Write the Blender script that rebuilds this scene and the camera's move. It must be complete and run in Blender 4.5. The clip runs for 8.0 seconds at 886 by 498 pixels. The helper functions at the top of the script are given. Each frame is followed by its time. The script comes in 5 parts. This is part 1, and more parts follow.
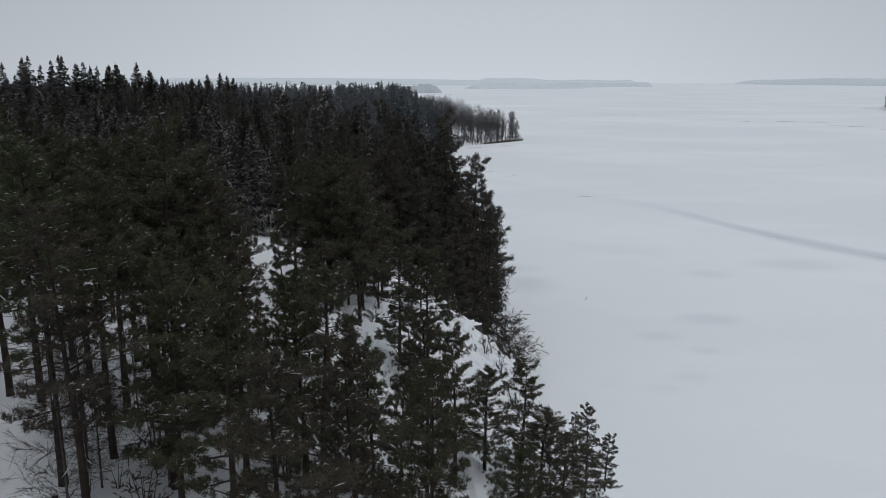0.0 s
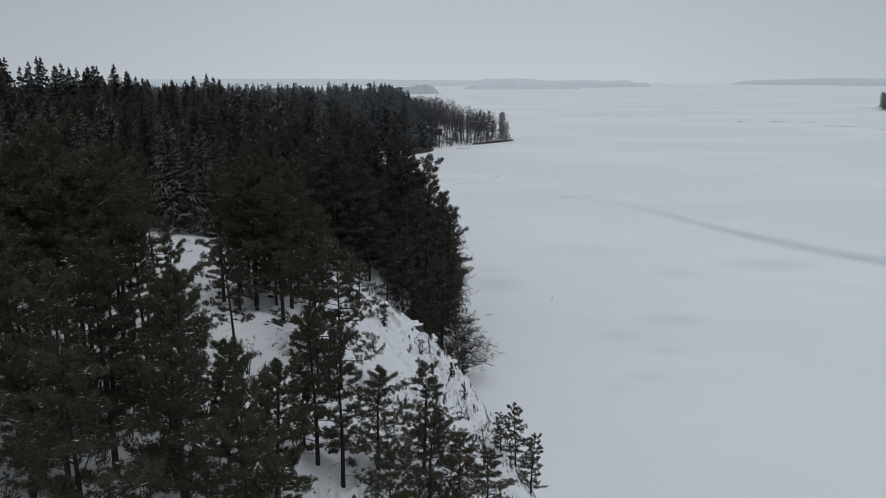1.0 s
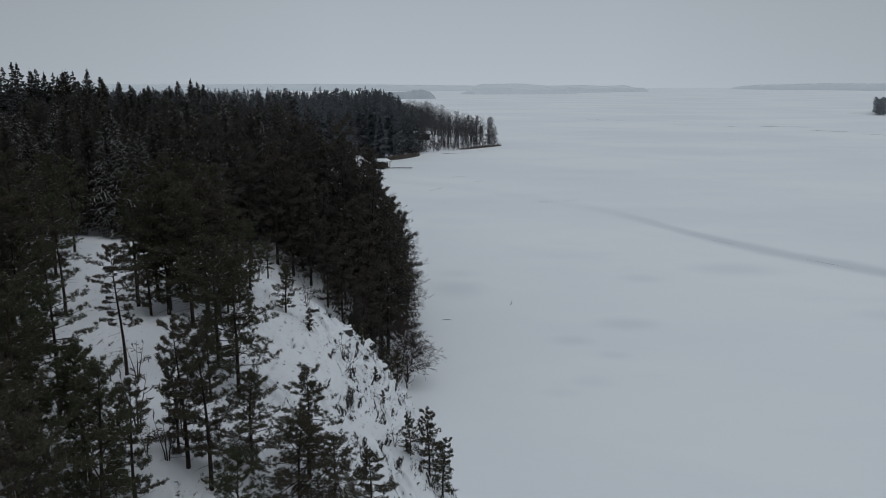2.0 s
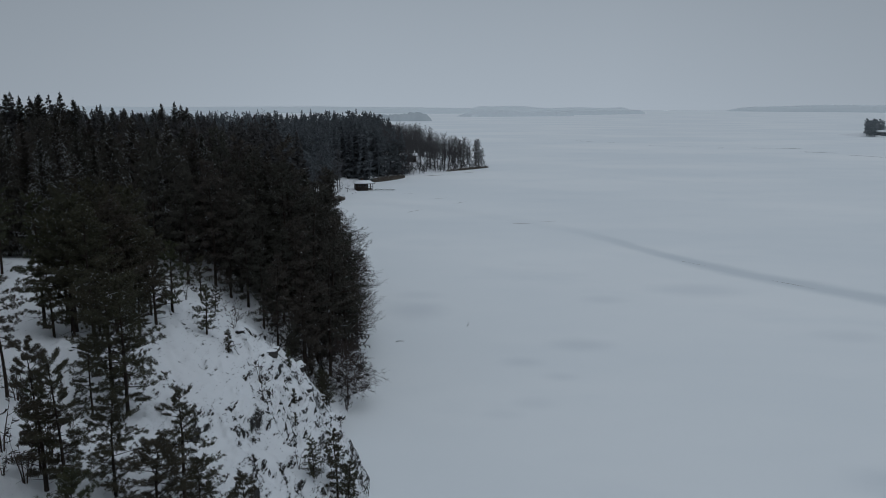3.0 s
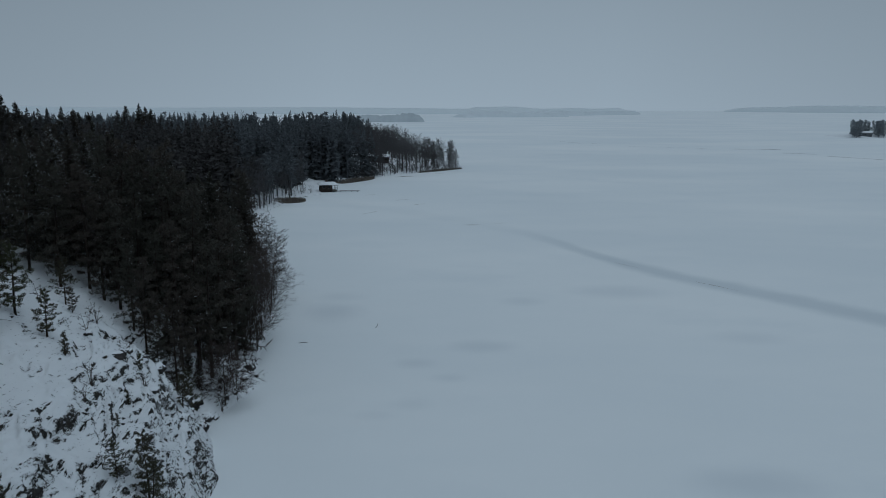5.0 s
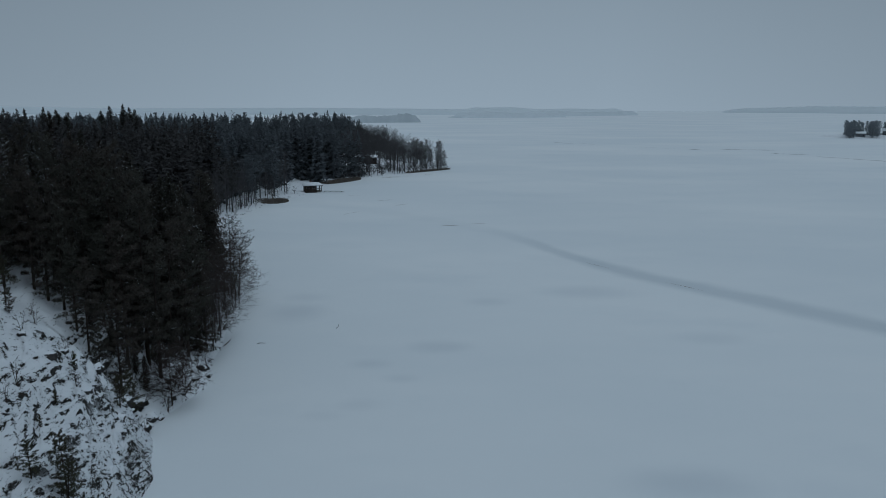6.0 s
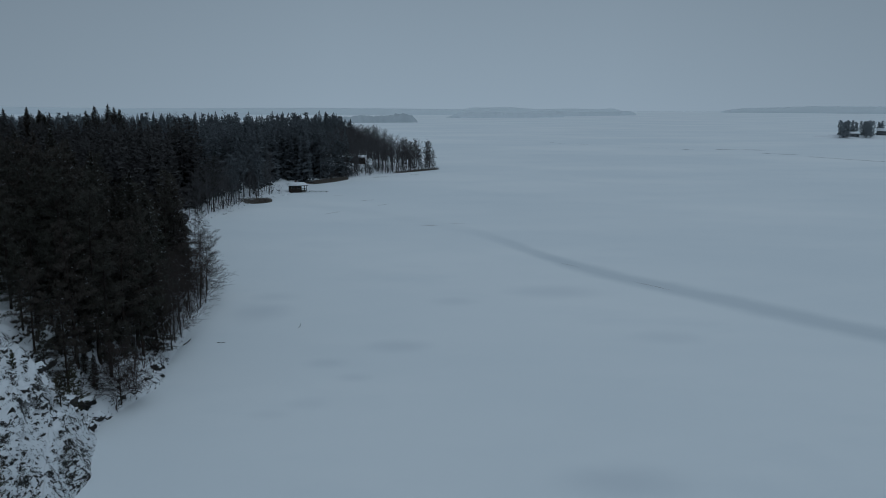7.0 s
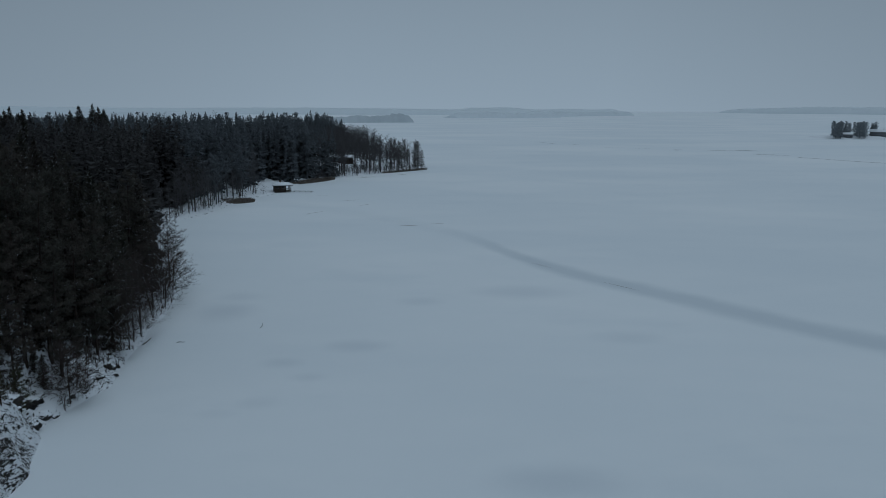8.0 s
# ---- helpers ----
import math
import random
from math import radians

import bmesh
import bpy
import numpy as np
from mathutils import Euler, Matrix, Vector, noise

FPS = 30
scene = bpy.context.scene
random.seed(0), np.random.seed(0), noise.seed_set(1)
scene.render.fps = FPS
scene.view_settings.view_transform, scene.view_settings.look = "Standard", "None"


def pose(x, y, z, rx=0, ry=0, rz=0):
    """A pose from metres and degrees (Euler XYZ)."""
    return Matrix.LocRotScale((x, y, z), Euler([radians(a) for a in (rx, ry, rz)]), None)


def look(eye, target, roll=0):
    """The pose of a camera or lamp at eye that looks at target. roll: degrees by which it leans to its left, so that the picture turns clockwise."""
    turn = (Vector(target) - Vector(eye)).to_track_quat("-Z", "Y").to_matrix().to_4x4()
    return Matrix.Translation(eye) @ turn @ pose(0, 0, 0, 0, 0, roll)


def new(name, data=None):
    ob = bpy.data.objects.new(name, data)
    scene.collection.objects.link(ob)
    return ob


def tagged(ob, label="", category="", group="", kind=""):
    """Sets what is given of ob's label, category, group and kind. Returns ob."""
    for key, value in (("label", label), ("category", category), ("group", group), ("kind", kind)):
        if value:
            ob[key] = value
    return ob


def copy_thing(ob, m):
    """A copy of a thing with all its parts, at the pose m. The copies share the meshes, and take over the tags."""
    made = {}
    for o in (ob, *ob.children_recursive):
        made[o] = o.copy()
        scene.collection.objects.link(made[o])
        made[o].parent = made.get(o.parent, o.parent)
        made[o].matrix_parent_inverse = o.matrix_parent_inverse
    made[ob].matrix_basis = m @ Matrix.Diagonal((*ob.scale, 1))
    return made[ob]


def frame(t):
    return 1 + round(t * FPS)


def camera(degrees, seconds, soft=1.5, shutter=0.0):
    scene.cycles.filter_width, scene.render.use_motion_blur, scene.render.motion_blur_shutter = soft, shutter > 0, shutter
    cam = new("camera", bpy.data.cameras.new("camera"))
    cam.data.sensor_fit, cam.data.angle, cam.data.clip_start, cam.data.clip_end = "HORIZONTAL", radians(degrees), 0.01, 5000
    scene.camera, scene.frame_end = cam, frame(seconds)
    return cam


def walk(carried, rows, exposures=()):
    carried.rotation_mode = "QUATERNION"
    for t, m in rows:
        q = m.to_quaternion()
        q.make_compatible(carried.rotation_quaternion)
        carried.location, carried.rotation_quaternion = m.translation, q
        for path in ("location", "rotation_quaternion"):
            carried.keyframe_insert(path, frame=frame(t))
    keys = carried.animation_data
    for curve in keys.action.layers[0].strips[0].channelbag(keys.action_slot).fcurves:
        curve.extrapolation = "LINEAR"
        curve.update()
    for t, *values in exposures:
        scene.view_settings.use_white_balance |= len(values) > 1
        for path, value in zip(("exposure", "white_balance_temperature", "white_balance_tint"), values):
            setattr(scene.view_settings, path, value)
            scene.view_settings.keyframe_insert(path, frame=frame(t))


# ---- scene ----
cam = camera(60.0, 8.0, soft=0.6)
PATH = [
    (0, (-0.373, -0.066, 29.805), (-0.404, 1.886, 29.367), 0.3),
    (0.5, (1.914, -0.115, 29.871), (1.883, 1.836, 29.433), 0.3),
    (1, (4.289, -0.028, 29.814), (4.258, 1.923, 29.378), 0.2),
    (1.5, (7.002, -0.263, 29.907), (6.972, 1.689, 29.474), 0.2),
    (1.7, (8.14, -0.26, 29.908), (8.11, 1.692, 29.476), 0.2),
    (2.8, (14.52, -0.24, 29.912), (14.491, 1.725, 29.534), 0.1),
    (3, (15.787, -0.255, 29.912), (15.758, 1.711, 29.543), 0.1),
    (3.5, (19.234, -0.483, 30.025), (19.205, 1.483, 29.658), 0.1),
    (4, (22.362, -0.86, 30.23), (22.333, 1.105, 29.863), 0.1),
    (4.5, (25.463, -1.007, 30.344), (25.435, 0.959, 29.976), 0.1),
    (6, (33.627, -0.854, 30.317), (33.602, 1.112, 29.951), 0.1),
    (6.5, (36.362, -0.948, 30.36), (36.338, 1.018, 29.994), 0.1),
    (7, (38.905, -1.145, 30.345), (38.881, 0.821, 29.979), 0.1),
    (7.5, (41.533, -1.244, 30.364), (41.51, 0.722, 29.998), 0.2),
    (8, (44.095, -1.365, 30.43), (44.074, 0.602, 30.064), 0.2),
]
walk(cam, [(t, look(eye, target, roll)) for t, eye, target, roll in PATH],
     [(0.0, 0.26, 6100, 9), (1.5, 0.01, 6030, 8), (3.0, -0.33, 5700, 6), (4.5, -0.48, 5360, 1), (6.0, -0.6, 5210, 0), (8.0, -0.68, 5160, 0)])

# ---- world and light ----
world = bpy.data.worlds.new("overcast_sky")
scene.world = world
world.use_nodes = True
wn, wl = world.node_tree.nodes, world.node_tree.links
wn.clear()
sky = wn.new("ShaderNodeTexSky")
sky.sky_type, sky.sun_disc = "NISHITA", False
sky.sun_elevation, sky.sun_rotation = radians(70), radians(144)
sky.air_density, sky.dust_density = 1.0, 5.0
grey = wn.new("ShaderNodeHueSaturation")
grey.inputs["Saturation"].default_value = 0.15
cloud = wn.new("ShaderNodeMix")
cloud.data_type = "RGBA"
cloud.inputs["Factor"].default_value = 0.93
cloud.inputs[7].default_value = (5.0, 5.15, 5.3, 1)
back = wn.new("ShaderNodeBackground")
back.inputs["Strength"].default_value = 0.1
wout = wn.new("ShaderNodeOutputWorld")
wl.new(sky.outputs[0], grey.inputs["Color"])
wl.new(grey.outputs[0], cloud.inputs[6])
coord = wn.new("ShaderNodeTexCoord")
axes = wn.new("ShaderNodeSeparateXYZ")
rise = wn.new("ShaderNodeMapRange")
rise.inputs["From Max"].default_value, rise.inputs["To Min"].default_value, rise.inputs["To Max"].default_value = 0.22, 1.06, 0.74
thin = wn.new("ShaderNodeMix")
thin.data_type, thin.blend_type = "RGBA", "MULTIPLY"
thin.inputs[0].default_value = 1.0
wl.new(coord.outputs["Generated"], axes.inputs[0])
wl.new(axes.outputs["Z"], rise.inputs["Value"])
wl.new(cloud.outputs[2], thin.inputs[6])
wl.new(rise.outputs[0], thin.inputs[7])
east = wn.new("ShaderNodeMapRange")
east.inputs["From Min"].default_value, east.inputs["From Max"].default_value, east.inputs["To Min"].default_value, east.inputs["To Max"].default_value = 0.2, 0.6, 1.0, 0.84
west = wn.new("ShaderNodeMapRange")
west.inputs["From Min"].default_value, west.inputs["From Max"].default_value, west.inputs["To Min"].default_value, west.inputs["To Max"].default_value = -0.15, -0.55, 1.0, 0.82
sides = wn.new("ShaderNodeMath")
sides.operation = "MULTIPLY"
dim = wn.new("ShaderNodeMix")
dim.data_type, dim.blend_type = "RGBA", "MULTIPLY"
dim.inputs[0].default_value = 1.0
wl.new(axes.outputs["X"], east.inputs["Value"])
wl.new(thin.outputs[2], dim.inputs[6])
wl.new(axes.outputs["X"], west.inputs["Value"])
wl.new(east.outputs[0], sides.inputs[0])
wl.new(west.outputs[0], sides.inputs[1])
wl.new(sides.outputs[0], dim.inputs[7])
wl.new(dim.outputs[2], back.inputs["Color"])
wl.new(back.outputs[0], wout.inputs[0])
sun_data = bpy.data.lights.new("sun", "SUN")
sun_data.energy, sun_data.angle, sun_data.color = 0.62, radians(50), (1.0, 0.97, 0.93)
sun = new("sun", sun_data)
sun.matrix_world = look((0, 0, 200), (-20, 28, 100))


# ---- materials ----
def tree_of(name):
    m = bpy.data.materials.new(name)
    m.use_nodes = True
    nt = m.node_tree
    return m, nt, nt.nodes["Principled BSDF"]


def node(nt, kind, **inputs):
    n = nt.nodes.new(kind)
    for key, value in inputs.items():
        n.inputs[key.replace("_", " ")].default_value = value
    return n


def noise_of(nt, scale, detail=4.0, vector=None, rough=0.55):
    n = node(nt, "ShaderNodeTexNoise", Scale=scale, Detail=detail, Roughness=rough)
    if vector is not None:
        nt.links.new(vector, n.inputs["Vector"])
    return n.outputs["Fac"]


def place_of(nt, kind="Position"):
    return nt.nodes.new("ShaderNodeNewGeometry").outputs[kind]


def ramp(nt, value, lo, hi, a=0.0, b=1.0):
    n = nt.nodes.new("ShaderNodeMapRange")
    n.interpolation_type = "SMOOTHSTEP"
    for k, x in (("From Min", lo), ("From Max", hi), ("To Min", a), ("To Max", b)):
        n.inputs[k].default_value = x
    nt.links.new(value, n.inputs["Value"])
    return n.outputs["Result"]


def calc(nt, op, a, b=None):
    n = nt.nodes.new("ShaderNodeMath")
    n.operation = op
    for k, x in enumerate((a, b)):
        if x is None:
            continue
        if isinstance(x, (int, float)):
            n.inputs[k].default_value = x
        else:
            nt.links.new(x, n.inputs[k])
    return n.outputs[0]


def blend(nt, fac, a, b):
    n = nt.nodes.new("ShaderNodeMix")
    n.data_type = "RGBA"
    for k, x in ((0, fac), (6, a), (7, b)):
        if isinstance(x, tuple):
            n.inputs[k].default_value = (*x, 1)
        elif isinstance(x, (int, float)):
            n.inputs[k].default_value = x
        else:
            nt.links.new(x, n.inputs[k])
    return n.outputs[2]


def bumped(nt, bsdf, height, strength, distance):
    n = node(nt, "ShaderNodeBump", Strength=strength, Distance=distance)
    nt.links.new(height, n.inputs["Height"])
    nt.links.new(n.outputs[0], bsdf.inputs["Normal"])


def grained(name, a, b, scale, rough=0.8, bump=0.3, depth=0.02, island=0.0, metal=0.0):
    """Two colours mixed by noise at two scales, with fine relief."""
    m, nt, bsdf = tree_of(name)
    p = place_of(nt)
    mix = calc(nt, "MULTIPLY", calc(nt, "ADD", noise_of(nt, scale, 6, p), noise_of(nt, scale * 0.12, 3, p)), 0.5)
    if island:
        r = place_of(nt, "Random Per Island")
        mix = calc(nt, "ADD", calc(nt, "MULTIPLY", mix, 1 - island), calc(nt, "MULTIPLY", r, island))
    nt.links.new(blend(nt, ramp(nt, mix, 0.3, 0.7), a, b), bsdf.inputs["Base Color"])
    bsdf.inputs["Roughness"].default_value = rough
    bsdf.inputs["Metallic"].default_value = metal
    bsdf.inputs["Specular IOR Level"].default_value = 0.25
    if bump:
        bumped(nt, bsdf, noise_of(nt, scale * 2.5, 6, p), bump, depth)
    return m


def needled(name, a, b, c, d):
    """Needles that run from brownish to olive from tree to tree, and from dark to light within each."""
    m, nt, bsdf = tree_of(name)
    p = place_of(nt)
    own = nt.nodes.new("ShaderNodeObjectInfo").outputs["Random"]
    mix = calc(nt, "ADD", calc(nt, "MULTIPLY", noise_of(nt, 0.8, 5, p), 0.5), calc(nt, "MULTIPLY", place_of(nt, "Random Per Island"), 0.5))
    mix = ramp(nt, mix, 0.3, 0.7)
    nt.links.new(blend(nt, own, blend(nt, mix, a, b), blend(nt, mix, c, d)), bsdf.inputs["Base Color"])
    bsdf.inputs["Roughness"].default_value = 0.65
    bsdf.inputs["Specular IOR Level"].default_value = 0.25
    return m


# Where the crag's bare rock breaks through the snow: x, y, half width, half length, strength.
OUTCROPS = [(3.4, 44.2, 0.5, 2.7, 0.079), (4.7, 39.2, 0.45, 1.8, 0.079), (5.4, 41.8, 0.9, 3.0, 0.042), (6.6, 43.6, 1.1, 4.0, 0.033), (5.3, 53.6, 0.35, 3.0, 0.046), (2.2, 56.0, 0.5, 0.7, 0.070), (-5.4, 40.6, 0.5, 2.4, 0.074),
            (-6.8, 43.4, 1.2, 0.5, 0.066), (-1.8, 36.8, 1.3, 0.45, 0.070), (8.2, 48.0, 0.8, 4.5, 0.028), (8.4, 54.0, 0.6, 4.0, 0.028), (1.6, 41.8, 0.3, 1.6, 0.046), (0.2, 38.6, 1.3, 1.0, 0.042), (1.6, 37.6, 0.9, 0.8, 0.037),
            (-0.8, 49.2, 0.8, 0.35, 0.046), (2.6, 60.4, 0.6, 1.2, 0.046), (1.2, 63.2, 0.7, 1.0, 0.046), (0.4, 51.6, 0.5, 0.3, 0.042), (-3.6, 54.2, 0.8, 0.3, 0.042), (1.6, 46.8, 0.25, 1.4, 0.042)]


def ground_material():
    """Snow that lies where the ground is flat enough; bare gneiss and heather where it is steep or blown clear."""
    m, nt, bsdf = tree_of("snowy_ground")
    p, nrm = place_of(nt), nt.nodes.new("ShaderNodeNewGeometry").outputs["Normal"]
    sep = nt.nodes.new("ShaderNodeSeparateXYZ")
    nt.links.new(nrm, sep.inputs[0])
    def strike(degrees, across, along):
        """The place turned so that the rock's grain runs along y, then drawn out along it."""
        turned = nt.nodes.new("ShaderNodeMapping")
        turned.inputs["Rotation"].default_value = (0, 0, radians(-degrees))
        nt.links.new(p, turned.inputs["Vector"])
        drawn = nt.nodes.new("ShaderNodeMapping")
        drawn.inputs["Scale"].default_value = (across, along, 0.5)
        nt.links.new(turned.outputs[0], drawn.inputs["Vector"])
        return drawn.outputs[0]

    streak = noise_of(nt, 1.7, 9, strike(-3, 1.3, 0.26), 0.78)
    fine = noise_of(nt, 9.0, 7, p, 0.75)
    zone = noise_of(nt, 0.25, 3, p)
    patch = calc(nt, "ADD", calc(nt, "MULTIPLY", streak, 0.75), calc(nt, "MULTIPLY", fine, 0.25))
    patch = calc(nt, "ADD", patch, calc(nt, "MULTIPLY", calc(nt, "SUBTRACT", zone, 0.5), 0.18))
    slope = calc(nt, "SUBTRACT", 1.0, sep.outputs["Z"])
    axes = nt.nodes.new("ShaderNodeSeparateXYZ")
    nt.links.new(p, axes.inputs[0])
    for cx, cy, hx, hy, strength in OUTCROPS:
        dx = calc(nt, "DIVIDE", calc(nt, "SUBTRACT", calc(nt, "ADD", axes.outputs["X"], calc(nt, "MULTIPLY", calc(nt, "SUBTRACT", axes.outputs["Y"], cy), 0.13)), cx), hx)
        dy = calc(nt, "DIVIDE", calc(nt, "SUBTRACT", axes.outputs["Y"], cy), hy)
        r = calc(nt, "SQRT", calc(nt, "ADD", calc(nt, "MULTIPLY", dx, dx), calc(nt, "MULTIPLY", dy, dy)))
        patch = calc(nt, "ADD", patch, ramp(nt, r, 0.0, 1.5, strength, 0.0))
    bare = calc(nt, "ADD", patch, calc(nt, "MULTIPLY", ramp(nt, slope, 0.04, 0.62), 0.055))
    bare = ramp(nt, bare, 0.600, 0.622)
    fleck = calc(nt, "ADD", noise_of(nt, 5.0, 6, strike(-6, 1.1, 0.25), 0.7), calc(nt, "MULTIPLY", calc(nt, "SUBTRACT", zone, 0.5), 0.3))
    fleck = ramp(nt, calc(nt, "ADD", fleck, calc(nt, "MULTIPLY", ramp(nt, slope, 0.02, 0.5), 0.11)), 0.645, 0.672)
    bare = calc(nt, "MAXIMUM", bare, fleck)
    chips = noise_of(nt, 3.2, 7, strike(-6, 1.4, 0.30), 0.72)
    steep = calc(nt, "ADD", slope, calc(nt, "MULTIPLY", calc(nt, "SUBTRACT", chips, 0.5), 2.2))
    steep = calc(nt, "MULTIPLY", ramp(nt, steep, 0.55, 0.62), ramp(nt, axes.outputs["Z"], 5.0, 7.5))
    bare = calc(nt, "MAXIMUM", bare, steep)
    rock = blend(nt, ramp(nt, noise_of(nt, 5.0, 9, strike(-3, 1.5, 0.5), 0.75), 0.35, 0.68), (0.008, 0.008, 0.008), (0.062, 0.058, 0.055))
    moss = blend(nt, ramp(nt, noise_of(nt, 1.6, 5, p), 0.52, 0.68, 0.0, 0.8), rock, (0.032, 0.026, 0.016))
    snow = blend(nt, noise_of(nt, 0.35, 5, p), (0.78, 0.80, 0.83), (0.86, 0.87, 0.89))
    nt.links.new(blend(nt, bare, snow, moss), bsdf.inputs["Base Color"])
    bsdf.inputs["Roughness"].default_value = 0.75
    bsdf.inputs["Specular IOR Level"].default_value = 0.2
    bumped(nt, bsdf, calc(nt, "SUBTRACT", calc(nt, "MULTIPLY", fine, 0.5), calc(nt, "MULTIPLY", bare, 0.8)), 0.9, 0.16)
    return m


# The refrozen lead runs across the lake: its middle, as y over x.
LEAD = [(20, 214), (36, 197), (47, 180), (61, 148), (71, 132.5), (85, 115), (93, 104.5), (101, 95.5), (150, 58)]
# Grey, water-soaked patches in the snow on the ice: x, y, half length, half width, strength.
SOAKED = [(10.4, 109.8, 4.6, 5.5, 0.55), (53.6, 57.6, 6.0, 3.4, 0.55), (31.9, 93.6, 4.2, 2.6, 0.45), (27.9, 81.8, 2.2, 1.6, 0.35), (23.9, 86.8, 2.6, 2.0, 0.4),
          (56.5, 123, 8, 5, 0.4), (39.4, 117, 4, 3, 0.35), (68, 98, 5, 3, 0.3), (10, 119, 4, 3, 0.3), (24.0, 74.0, 2.4, 1.8, 0.25), (20.5, 71.0, 2.2, 1.4, 0.2)]


def ice_material():
    m, nt, bsdf = tree_of("snowy_lake_ice")
    p = place_of(nt)
    sep = nt.nodes.new("ShaderNodeSeparateXYZ")
    nt.links.new(p, sep.inputs[0])
    x, y = sep.outputs["X"], sep.outputs["Y"]
    long = nt.nodes.new("ShaderNodeMapping")
    long.inputs["Rotation"].default_value = (0, 0, radians(12))
    long.inputs["Scale"].default_value = (0.6, 1.0, 1.0)
    nt.links.new(p, long.inputs["Vector"])
    drift = noise_of(nt, 0.012, 5, long.outputs[0])
    drift2 = noise_of(nt, 0.05, 5, long.outputs[0], 0.6)
    wob = noise_of(nt, 0.09, 4, p)
    base = blend(nt, ramp(nt, drift, 0.35, 0.68), (0.80, 0.83, 0.855), (0.88, 0.895, 0.905))
    base = blend(nt, ramp(nt, drift2, 0.50, 0.78, 0.0, 0.32), base, (0.71, 0.75, 0.79))
    # the lead
    curve = nt.nodes.new("ShaderNodeFloatCurve")
    pts = curve.mapping.curves[0].points
    for k, (a, b) in enumerate(LEAD):
        u, v = (a - 20) / 130, b / 230
        if k < 2:
            pts[k].location = (u, v)
        else:
            pts.new(u, v)
    curve.mapping.update()
    nt.links.new(calc(nt, "DIVIDE", calc(nt, "SUBTRACT", x, 20.0), 130.0), curve.inputs["Value"])
    mid = calc(nt, "MULTIPLY", curve.outputs[0], 230.0)
    off = calc(nt, "ABSOLUTE", calc(nt, "SUBTRACT", calc(nt, "ADD", y, calc(nt, "MULTIPLY", wob, 7.0)), calc(nt, "ADD", mid, 3.5)))
    band = ramp(nt, off, 1.5, 9.5, 0.50, 0.0)
    ends = calc(nt, "MULTIPLY", ramp(nt, x, 40, 62, 0.15, 1.0), ramp(nt, x, 120, 148, 1.0, 0.0))
    base = blend(nt, calc(nt, "MULTIPLY", band, ends), base, (0.50, 0.55, 0.60))
    for cx, cy, hl, hw, s in SOAKED:
        dx = calc(nt, "DIVIDE", calc(nt, "SUBTRACT", x, cx), hl)
        dy = calc(nt, "DIVIDE", calc(nt, "SUBTRACT", y, cy), hw)
        r = calc(nt, "SQRT", calc(nt, "ADD", calc(nt, "MULTIPLY", dx, dx), calc(nt, "MULTIPLY", dy, dy)))
        r = calc(nt, "ADD", r, calc(nt, "MULTIPLY", calc(nt, "SUBTRACT", wob, 0.5), 0.9))
        base = blend(nt, ramp(nt, r, 0.1, 1.4, s * 0.62, 0.0), base, (0.54, 0.58, 0.635))
    nt.links.new(base, bsdf.inputs["Base Color"])
    bsdf.inputs["Roughness"].default_value = 0.7
    bsdf.inputs["Specular IOR Level"].default_value = 0.2
    bumped(nt, bsdf, noise_of(nt, 0.5, 6, long.outputs[0]), 0.15, 0.1)
    return m


GROUND = ground_material()
ICE = ice_material()
SNOW = grained("snow", (0.78, 0.80, 0.83), (0.88, 0.89, 0.91), 2.0, 0.8, 0.3, 0.03)
NEEDLE_PINE = needled("pine_needles", (0.034, 0.028, 0.021), (0.078, 0.064, 0.046), (0.028, 0.031, 0.016), (0.076, 0.082, 0.040))
NEEDLE_SPRUCE = needled("spruce_needles", (0.036, 0.030, 0.025), (0.076, 0.063, 0.052), (0.030, 0.030, 0.024), (0.068, 0.066, 0.052))
NEEDLE_COVE = grained("cove_conifer_needles", (0.034, 0.032, 0.032), (0.068, 0.065, 0.064), 0.4, 0.7, 0, 0, 0.5)
BARK_PINE = grained("pine_bark", (0.014, 0.012, 0.011), (0.048, 0.034, 0.026), 5.0, 0.9, 0.6, 0.03)
BARK_SPRUCE = grained("spruce_bark", (0.025, 0.022, 0.020), (0.075, 0.062, 0.052), 6.0, 0.9, 0.6, 0.03)
BARK_BIRCH = grained("birch_bark", (0.03, 0.028, 0.028), (0.13, 0.12, 0.115), 3.0, 0.8, 0.3, 0.02)
TWIG = grained("bare_twigs", (0.032, 0.026, 0.024), (0.075, 0.058, 0.052), 2.0, 0.85, 0, 0, 0.5)
# Twigs of the far shores, a paler grey than near ones to paint haze.
HAZED_TWIG = grained("hazed_far_twigs", (0.062, 0.060, 0.062), (0.11, 0.105, 0.107), 0.5, 0.85, 0, 0, 0.5)
# Headland conifers: distance haze painted in as a paler, bluish needle colour.
HAZED_NEEDLE = grained("hazed_conifer_needles", (0.088, 0.097, 0.105), (0.13, 0.14, 0.15), 0.3, 0.8, 0, 0, 0.5)
ROCK = grained("gneiss", (0.016, 0.015, 0.014), (0.085, 0.08, 0.078), 3.5, 0.9, 0.8, 0.08)
WET_ROCK = grained("dark_bare_gneiss", (0.008, 0.008, 0.008), (0.05, 0.046, 0.044), 7.0, 0.85, 1.0, 0.08)
REED = grained("dry_reed", (0.12, 0.10, 0.085), (0.21, 0.185, 0.155), 3.0, 0.9, 0, 0, 0.6)
TIMBER = grained("dark_timber", (0.022, 0.017, 0.015), (0.06, 0.045, 0.036), 4.0, 0.75, 0.4, 0.02)
